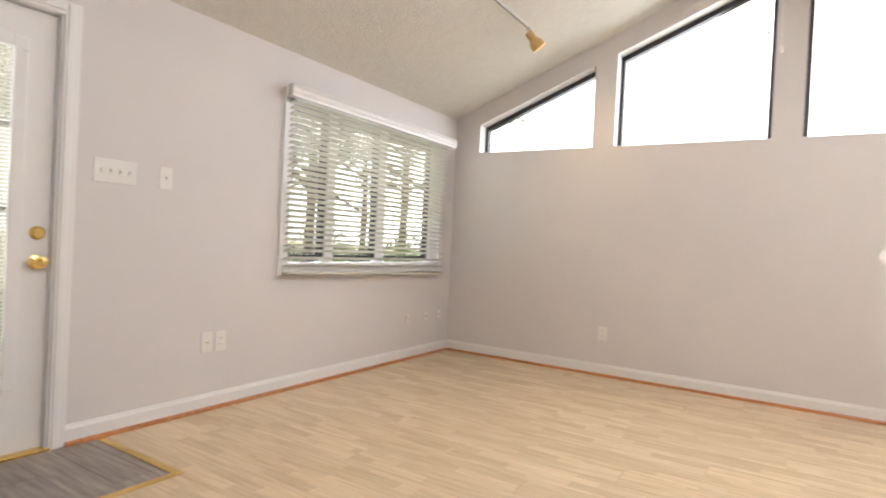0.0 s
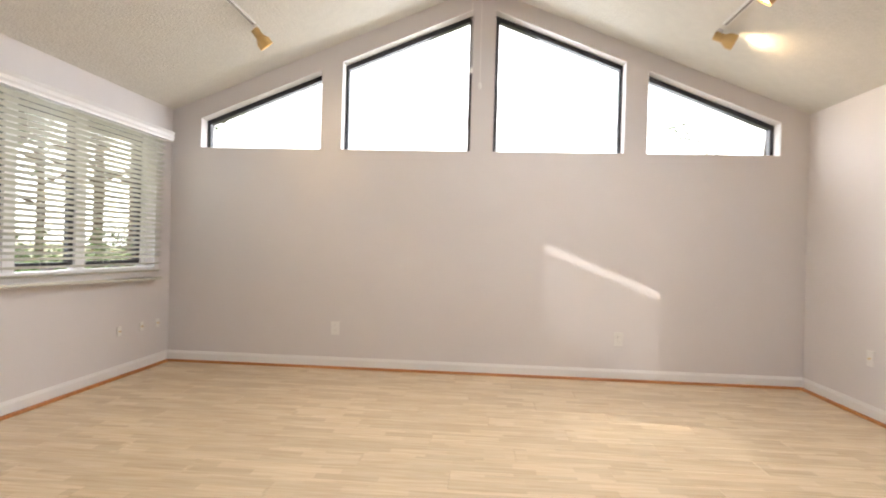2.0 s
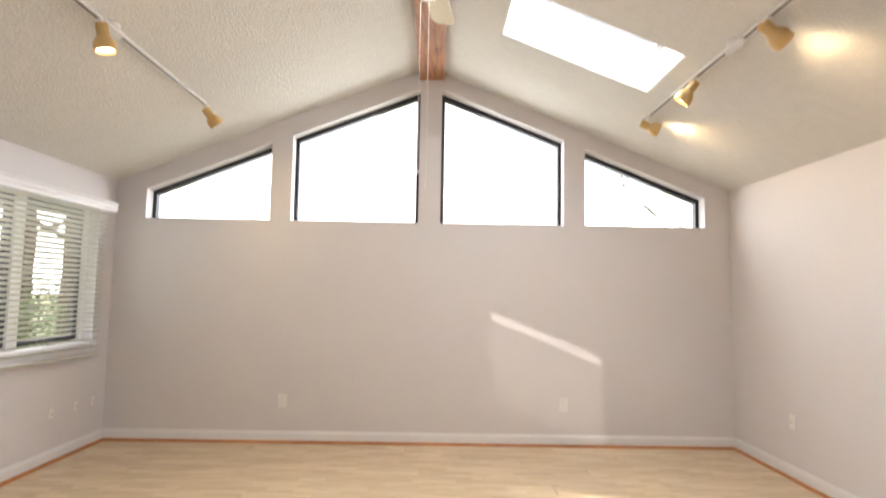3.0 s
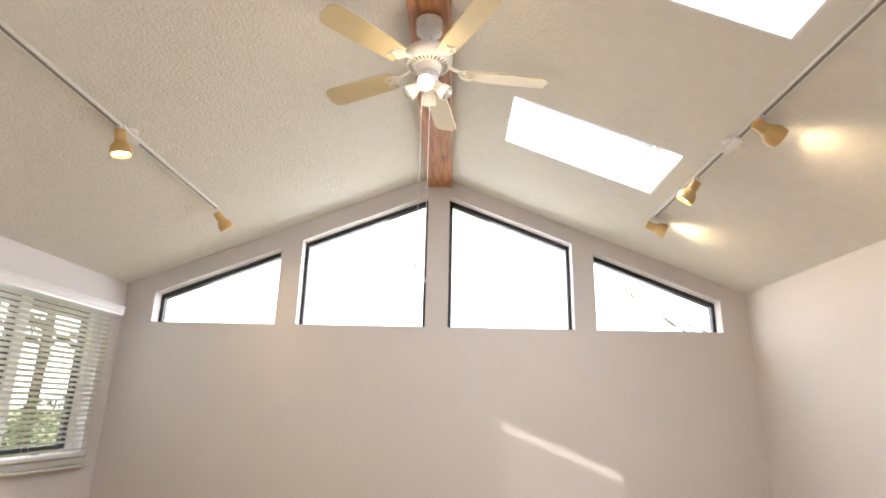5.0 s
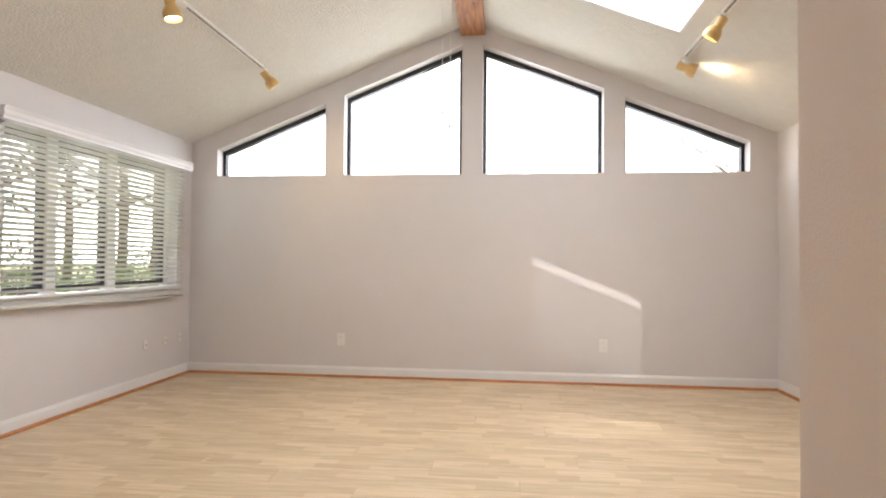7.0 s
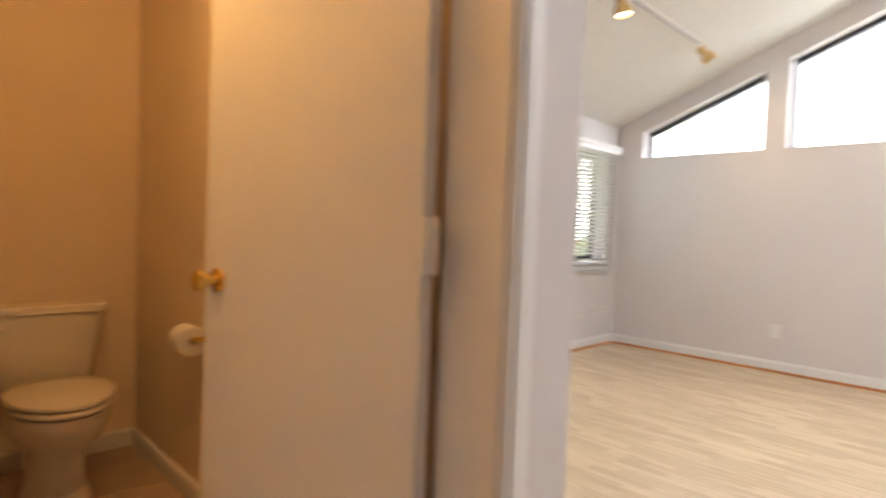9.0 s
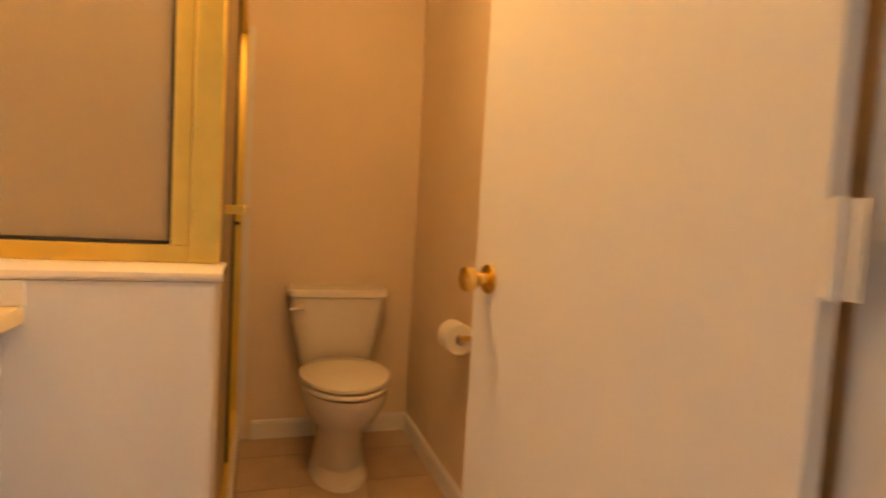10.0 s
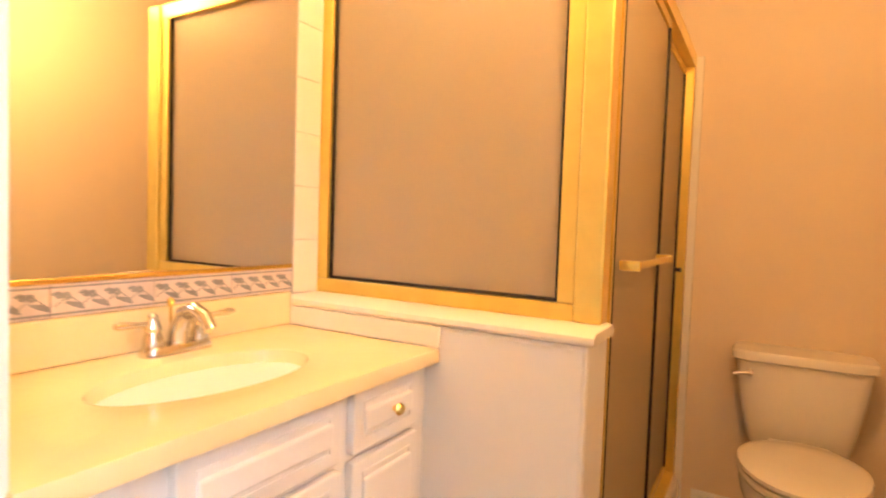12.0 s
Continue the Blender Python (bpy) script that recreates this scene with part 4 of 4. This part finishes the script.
for x0, x1, y, nm in ((mid - 0.03, SX1 - 0.012, SYD + 0.012, "outer"), (BX0 + 0.032, mid + 0.03, SYD - 0.014, "inner")):
    bm = B()
    for a_, b_, c_, d_ in ((x0, x0 + 0.022, 0.155, ZT - 0.06), (x1 - 0.022, x1, 0.155, ZT - 0.06), (x0 + 0.022, x1 - 0.022, 0.155, 0.18), (x0 + 0.022, x1 - 0.022, ZT - 0.09, ZT - 0.06)):
        box(bm, a_ - ex, b_ - ex, y - 0.009 - ey, y + 0.009 - ey, c_, d_)
    dpt = part("sliding_door", bm, M_GOLD, enc)
    part("obscure_glass", ebox(x0 + 0.021, x1 - 0.021, y - 0.002, y + 0.002, 0.178, ZT - 0.088, 0), M_FROST, dpt)
    bm = B()
    for a_, b_, c_, d_ in ((x0 + 0.010, x0 + 0.028, 0.18, ZT - 0.09), (x1 - 0.028, x1 - 0.018, 0.18, ZT - 0.09)):
        box(bm, a_ - ex, b_ - ex, y + 0.003 - ey, y + 0.0102 - ey, c_, d_)
    part("gasket", bm, M_RUBBER, dpt)
bm = B()
tube(bm, [(SX1 - 0.10 - ex, 0.062, 1.11), (mid + 0.03 - ex, 0.062, 1.11)], 0.009, 10)
for x in (SX1 - 0.10, mid + 0.04):
    box(bm, x - 0.012 - ex, x + 0.012 - ex, 0.02, 0.07, 1.098, 1.122, 0.003)
part("towel_bar", bm, M_GOLD, enc, "brass towel bar handle", True)
part("door_bumper", ebox(BX0 + 0.06, BX0 + 0.09, SYD - 0.004, SYD + 0.02, 1.03, 1.045), M_RUBBER, enc)
single("shower_pan", box(B(), BX0 + 0.003, SX1 - 0.003, BY0 + 0.003, SYD - 0.072, 0.0, 0.06, 0.004), M_CERAMIC, "cream shower pan floor", "shower pan")
# tile lining in the shower
lin = thing("shower_wall_tiles", "white square ceramic shower wall tiles", "wall tiles", (0, 0, 0), kind="structure")
x = BX0 + 0.001
single_t = None
tile_me = finish(box(B(), 0, 0.2, 0, 0.006, 0, 0.2, 0.002), "tile", M_TILE)
for i in range(7):
    for j in range(10):
        t_ = new("tile", tile_me)
        t_.parent = lin
        t_.matrix_basis = pose(BX0 + 0.012 + i * 0.2035, BY0 + 0.001, 0.062 + j * 0.2035)

# ---------------- toilet ----------------
to = thing("toilet", "beige two-piece toilet with closed lid", "toilet", (BX0, -0.335, 0))
to.scale = (1, 1, 1.05)


def oval(cx, rx, ry, z, n=32, sq=2.0):
    return [(cx + rx * math.copysign(abs(math.cos(t_)) ** (2 / sq), math.cos(t_)), ry * math.copysign(abs(math.sin(t_)) ** (2 / sq), math.sin(t_)), z) for t_ in [2 * math.pi * i / n for i in range(n)]]


def egg(cx, rf, rb, ry, z, n=36):
    """Longer to the front (+x) than to the back."""
    return [(cx + (rf if math.cos(t_) > 0 else rb) * math.cos(t_), ry * math.sin(t_), z) for t_ in [2 * math.pi * i / n for i in range(n)]]


bm = B()
rings(bm, [egg(0.38, 0.23, 0.22, 0.125, 0.0), egg(0.38, 0.225, 0.22, 0.122, 0.02), egg(0.36, 0.18, 0.19, 0.108, 0.05), egg(0.37, 0.17, 0.18, 0.10, 0.14), egg(0.39, 0.185, 0.19, 0.105, 0.21), egg(0.42, 0.23, 0.21, 0.145, 0.26), egg(0.44, 0.26, 0.22, 0.172, 0.32), egg(0.445, 0.27, 0.22, 0.18, 0.36), egg(0.445, 0.27, 0.22, 0.18, 0.382)])
box(bm, 0.06, 0.3, -0.11, 0.11, 0.25, 0.384, 0.02)
part("bowl", bm, M_CERAMIC, to, smooth=True)
bm = B()
rings(bm, [egg(0.45, 0.27, 0.20, 0.182, 0.388), egg(0.45, 0.275, 0.205, 0.187, 0.394), egg(0.45, 0.275, 0.205, 0.187, 0.402), egg(0.45, 0.268, 0.20, 0.181, 0.408)])
part("seat", bm, M_CERAMIC, to, smooth=True)
bm = B()
rings(bm, [egg(0.45, 0.27, 0.20, 0.183, 0.414), egg(0.45, 0.2752, 0.207, 0.189, 0.420), egg(0.45, 0.275, 0.205, 0.187, 0.430), egg(0.45, 0.25, 0.185, 0.165, 0.439), egg(0.45, 0.10, 0.09, 0.07, 0.443)])
part("lid", bm, M_CERAMIC, to, smooth=True)
bm = B()
for y in (-0.075, 0.075):
    box(bm, 0.222, 0.262, y - 0.02, y + 0.02, 0.384, 0.425, 0.006)
part("seat_hinge", bm, M_CERAMIC, to, smooth=True)
bm = B()
rings(bm, [oval(0.112, d_, w_, z, 40, 5.0) for z, w_, d_ in ((0.375, 0.150, 0.065), (0.39, 0.165, 0.075), (0.45, 0.178, 0.086), (0.58, 0.205, 0.094), (0.685, 0.218, 0.097))])
part("tank", bm, M_CERAMIC, to, smooth=True)
bm = B()
rings(bm, [oval(0.114, d_, w_, z, 40, 5.5) for z, w_, d_ in ((0.686, 0.222, 0.102), (0.690, 0.231, 0.108), (0.713, 0.232, 0.109), (0.722, 0.226, 0.103))])
part("tank_lid", bm, M_CERAMIC, to, smooth=True)
bm = B()
lathe(bm, [(0.012, 0), (0.012, 0.01), (0.006, 0.014)], pose(0.208, -0.165, 0.645, 0, 90, 0), 14)
tube(bm, [(0.221, -0.165, 0.645), (0.226, -0.19, 0.643), (0.226, -0.22, 0.636)], [0.006, 0.006, 0.009], 8)
part("flush_lever", bm, M_CHROME, to, "chrome flush lever", True)
for y in (-0.105, 0.105):
    part("bolt_cap", lathe(B(), [(0.014, 0.02), (0.012, 0.034), (0.004, 0.04)], pose(0.31, y * 0.93, 0), 12), M_CERAMIC, to, smooth=True)

tp = thing("toilet_paper_holder", "brass wall holder with white paper roll", "paper holder", (-1.72, BY1 - 0.012, 0.70))
for dx in (-0.085, 0.085):
    bm = B()
    box(bm, dx - 0.018, dx + 0.018, -0.008, 0.0, -0.022, 0.022, 0.003)
    box(bm, dx - 0.006, dx + 0.006, -0.075, -0.006, -0.010, 0.010, 0.003)
    part("bracket", bm, M_BRASS, tp)
part("roller", lathe(B(), [(0.007, -0.08), (0.007, 0.08)], pose(0, -0.065, 0, 0, 90, 0), 14), M_BRASS, tp, smooth=True)
bm = B()
lathe(bm, [(0.02, -0.052), (0.053, -0.052), (0.055, -0.048), (0.055, 0.048), (0.053, 0.052), (0.02, 0.052), (0.02, -0.052)], pose(0, -0.065, -0.012, 0, 90, 0), 32, False)
roll = part("paper_roll", bm, M_PAPER, tp, "white toilet paper roll", True)

# light bar assumed above the mirror, added for some of the bathroom's warm light
fx = thing("assumed_vanity_light", "assumed brass vanity light bar with three glowing globes", "wall light", (-0.68, BY0, 2.19))
part("back_plate", box(B(), -0.28, 0.28, 0.0, 0.03, -0.05, 0.05, 0.006), M_BRASS, fx)
for dx in (-0.19, 0.0, 0.19):
    part("socket", lathe(B(), [(0.026, 0.03), (0.026, 0.055), (0.02, 0.06)], pose(dx, 0, 0, -90, 0, 0), 18), M_BRASS, fx, smooth=True)
    part("globe", lathe(B(), [(0.016, 0.055), (0.038, 0.075), (0.046, 0.1), (0.038, 0.125), (0.016, 0.142), (0.002, 0.146)], pose(dx, 0, 0, -90, 0, 0), 20), M_DOME, fx, smooth=True)
    l = new("bath_fill_lamp", bpy.data.lights.new("bath_fill_lamp", "POINT"))
    l.data.energy, l.data.color, l.data.shadow_soft_size = BATH_W / 32, BATH_C, 0.05
    l.matrix_world = pose(-0.68 + dx, BY0 + 0.21, 2.19)

# unseen ceiling fixture, assumed as the main source of the warm bathroom light
cl = thing("assumed_ceiling_light", "assumed round white glass ceiling light glowing warm", "ceiling light", (-0.95, -0.5, 2.40))
part("base", lathe(B(), [(0.13, 0.0), (0.13, -0.02), (0.12, -0.025)], None, 28), M_BRASS, cl, smooth=True)
part("diffuser", lathe(B(), [(0.125, -0.026), (0.12, -0.06), (0.09, -0.09), (0.04, -0.105), (0.004, -0.108)], None, 28), M_DOME, cl, smooth=True)
l = new("assumed_ceiling_lamp", bpy.data.lights.new("assumed_ceiling_lamp", "POINT"))
l.data.energy, l.data.color, l.data.shadow_soft_size = BATH_W * 1.05, BATH_C, 0.12
l.matrix_world = pose(-0.95, -0.5, 2.17)

# ---------------- outdoors ----------------
single("ground", box(B(), -150, 150, -150, 150, -0.5, -0.35), M_GRASS, "lawn with leaf litter reaching the horizon", "ground", "structure")


def clump(bm, c, r, n, size, flat=0.8):
    for _ in range(n):
        d = Vector((random.gauss(0, 1), random.gauss(0, 1), random.gauss(0, 1))).normalized() * r * random.random() ** 0.35
        d.z *= flat
        p = Vector(c) + d
        u = Vector((random.gauss(0, 1), random.gauss(0, 1), random.gauss(0, 1))).normalized()
        v = u.orthogonal().normalized()
        s_ = size * random.uniform(0.6, 1.4)
        q = [bm.verts.new(p + a_ * u * s_ + b_ * v * s_ * 0.55) for a_, b_ in ((-1, 0), (0, -1), (1, 0), (0, 1))]
        bm.faces.new(q)


def shrub(at, r):
    o = thing("shrub", "green leafy garden shrub outside the window", "shrub", at, group="garden shrubs")
    bm = B()
    for _ in range(5):
        tube(bm, [(0, 0, 0), (random.uniform(-.2, .2) * r, random.uniform(-.2, .2) * r, 0.4 * r), (random.uniform(-.6, .6) * r, random.uniform(-.6, .6) * r, 0.9 * r)], [0.02, 0.014, 0.005], 6)
    part("stems", bm, M_BARK, o)
    bm = B()
    for _ in range(9):
        clump(bm, (random.uniform(-.8, .8) * r, random.uniform(-.8, .8) * r, random.uniform(0.25, 1.0) * r), 0.45 * r, 150, 0.045)
    part("foliage", bm, M_LEAF, o)
    return o


def tree(at, h, tr, leaves):
    o = thing("tree", "tall garden tree with bare limbs and sparse leaves", "tree", at, group="garden trees")
    bm = B()
    tube(bm, [(0, 0, 0), (0.05, 0.02, h * 0.3), (-0.06, 0.08, h * 0.6), (0.03, 0.0, h)], [tr, tr * 0.8, tr * 0.55, tr * 0.12], 10)
    tips = []
    for k in range(11):
        z = h * random.uniform(0.3, 0.9)
        an = random.uniform(0, 6.28)
        L = (h - z) * 0.6 + 0.6
        mid_ = (L * 0.5 * math.cos(an), L * 0.5 * math.sin(an), z + L * 0.25)
        tip = (L * math.cos(an + 0.2), L * math.sin(an + 0.2), z + L * 0.65)
        tube(bm, [(0, 0, z), mid_, tip], [tr * 0.35, tr * 0.2, 0.01], 6)
        tips += [mid_, tip]
        for _ in range(3):
            t2 = (tip[0] + random.uniform(-.6, .6), tip[1] + random.uniform(-.6, .6), tip[2] + random.uniform(-.1, .7))
            tube(bm, [mid_, ((mid_[0] + t2[0]) / 2, (mid_[1] + t2[1]) / 2, (mid_[2] + t2[2]) / 2 + 0.1), t2], [tr * 0.12, 0.012, 0.005], 5)
            tips.append(t2)
    part("trunk", bm, M_BARK, o)
    bm = B()
    for t_ in tips:
        clump(bm, t_, 0.55, leaves, 0.06)
    part("crown", bm, M_LEAF, o)
    return o


for at, r in (((-5.2, 3.6, -0.35), 0.85), ((-5.6, 5.2, -0.35), 0.9), ((-5.8, 6.6, -0.35), 1.0), ((-6.4, 8.2, -0.35), 1.05), ((-7.2, 10.0, -0.35), 1.2), ((-5.0, 2.2, -0.35), 0.8), ((-11.5, 6.0, -0.35), 1.5), ((-12.0, 9.0, -0.35), 1.7), ((-11.0, 12.5, -0.35), 1.6), ((-9.5, 15.0, -0.35), 1.6)):
    shrub(at, r)
for at, h, tr, lv in (((-9.5, 7.5, -0.35), 8.0, 0.16, 40), ((-10.5, 10.5, -0.35), 8.5, 0.17, 40), ((-12, 4.5, -0.35), 8.0, 0.17, 44), ((-8.0, 12.5, -0.35), 9.0, 0.2, 18), ((-13, 6.5, -0.35), 9.0, 0.2, 30), ((-11.5, 16, -0.35), 10.0, 0.2, 24), ((10.6, 21.0, -0.35), 8.5, 0.12, 26), ((-16.5, 9.5, -0.35), 7.5, 0.2, 130), ((-17.5, 14.0, -0.35), 8.0, 0.2, 130), ((-15.5, 18.5, -0.35), 8.0, 0.2, 130), ((-17.0, 4.5, -0.35), 7.5, 0.2, 130)):
    tree(at, h, tr, lv)
M_HAZE = glow("bright_overcast_sky", (0.97, 0.985, 1.0), 2.2)
bm = B()
box(bm, -220, 220, 100, 101, -0.4, 260)
single("backdrop", bm, M_HAZE, "bright white overcast sky beyond the garden", "sky", "structure")
bm = B()
box(bm, -101, -100, -120, 99.9, -0.4, 120)
single("backdrop", bm, glow("hazy_west_sky", (0.96, 0.985, 1.0), 0.7), "hazy white sky beyond the garden fence", "sky", "structure")
fe = thing("garden_fence", "weathered grey picket fence across the lawn", "fence", (-15, 6, -0.35))
pk = finish(box(B(), -0.01, 0.01, -0.05, 0.05, 0, 1.1), "picket", M_FENCE)
for i in range(110):
    o = new("picket", pk)
    o.parent = fe
    o.matrix_basis = pose(0, -6 + i * 0.16, 0)
for z in (0.3, 0.85):
    part("rail", box(B(), -0.05, -0.011, -6, 11.6, z, z + 0.08), M_FENCE, fe)

# ---------------- floor pieces ----------------
PL, PW = 1.28, 0.192
boards = {}
fl = bpy.data.objects["floor"]


def board(x0, x1, y0, y1, material, name, gap=0.0004, th=0.012):
    key = (round(x1 - x0, 3), round(y1 - y0, 3), name)
    if key not in boards:
        w_, d_ = (x1 - x0) / 2 - gap, (y1 - y0) / 2 - gap
        bm = B()
        loops = [[(-w_, -d_, -th), (w_, -d_, -th), (w_, d_, -th), (-w_, d_, -th)], [(-w_, -d_, -0.001), (w_, -d_, -0.001), (w_, d_, -0.001), (-w_, d_, -0.001)], [(-w_ + 0.001, -d_ + 0.001, 0), (w_ - 0.001, -d_ + 0.001, 0), (w_ - 0.001, d_ - 0.001, 0), (-w_ + 0.001, d_ - 0.001, 0)]]
        rings(bm, loops)
        boards[key] = finish(bm, name, material)
    o = new(name, boards[key])
    o.parent = fl
    o.matrix_basis = pose((x0 + x1) / 2, (y0 + y1) / 2, 0)


def lay(rx0, rx1, ry0, ry1):
    j = 0
    y = ry0
    while y < ry1 - 0.01:
        y1 = min(y + PW, ry1)
        x = rx0 - (PL * ((j * 0.37) % 1.0))
        while x < rx1 - 0.005:
            a_, b_ = max(x, rx0), min(x + PL, rx1)
            if b_ - a_ > 0.01:
                board(a_, b_, y, y1, M_FLOOR, "plank")
            x += PL
        y = y1
        j += 1


lay(XL, XR, VY1, GY)
lay(VX1, XR, YS, VY1)
lay(HX0 - 0.07, HX1, -2.6, YS)
j = 0
y = YS
while y < VY1 - 0.02:
    y1 = min(y + 0.152, VY1 - 0.016)
    x = XL - 0.02 - 0.3 * (j % 3)
    while x < VX1 - 0.02:
        a_, b_ = max(x, XL - 0.02), min(x + 0.91, VX1 - 0.016)
        if b_ - a_ > 0.01:
            board(a_, b_, y, y1, M_VINYL, "vinyl_plank", 0.0006, 0.0125)
        x += 0.91
    y = y1
    j += 1
bm = B()
box(bm, XL + 0.03, VX1 + 0.02, VY1 - 0.016, VY1 + 0.022, 0.0005, 0.006, 0.002)
box(bm, VX1 - 0.016, VX1 + 0.022, YS, VY1 - 0.017, 0.0005, 0.0055, 0.002)
for i in range(7):
    lathe(bm, [(0.004, 0.005), (0.003, 0.007)], pose(XL + 0.06 + i * 0.105, VY1 + 0.004, 0), 8)
single("floor_transition_strip", bm, M_BRASS, "brass carpet bar where vinyl meets laminate", "threshold strip", "structure")
TS = 0.305
for i in range(9):
    for j in range(6):
        x0, y0 = BX1 - (i + 1) * TS, BY1 - 0.012 - (j + 1) * TS
        a_, b_, c_, d_ = max(x0, BX0), x0 + TS, max(y0, SYD + 0.05 if x0 < SX1 else BY0), y0 + TS
        if b_ - a_ > 0.02 and d_ - c_ > 0.02:
            board(a_, b_, c_, d_, M_BTILE, "tile", 0.002)
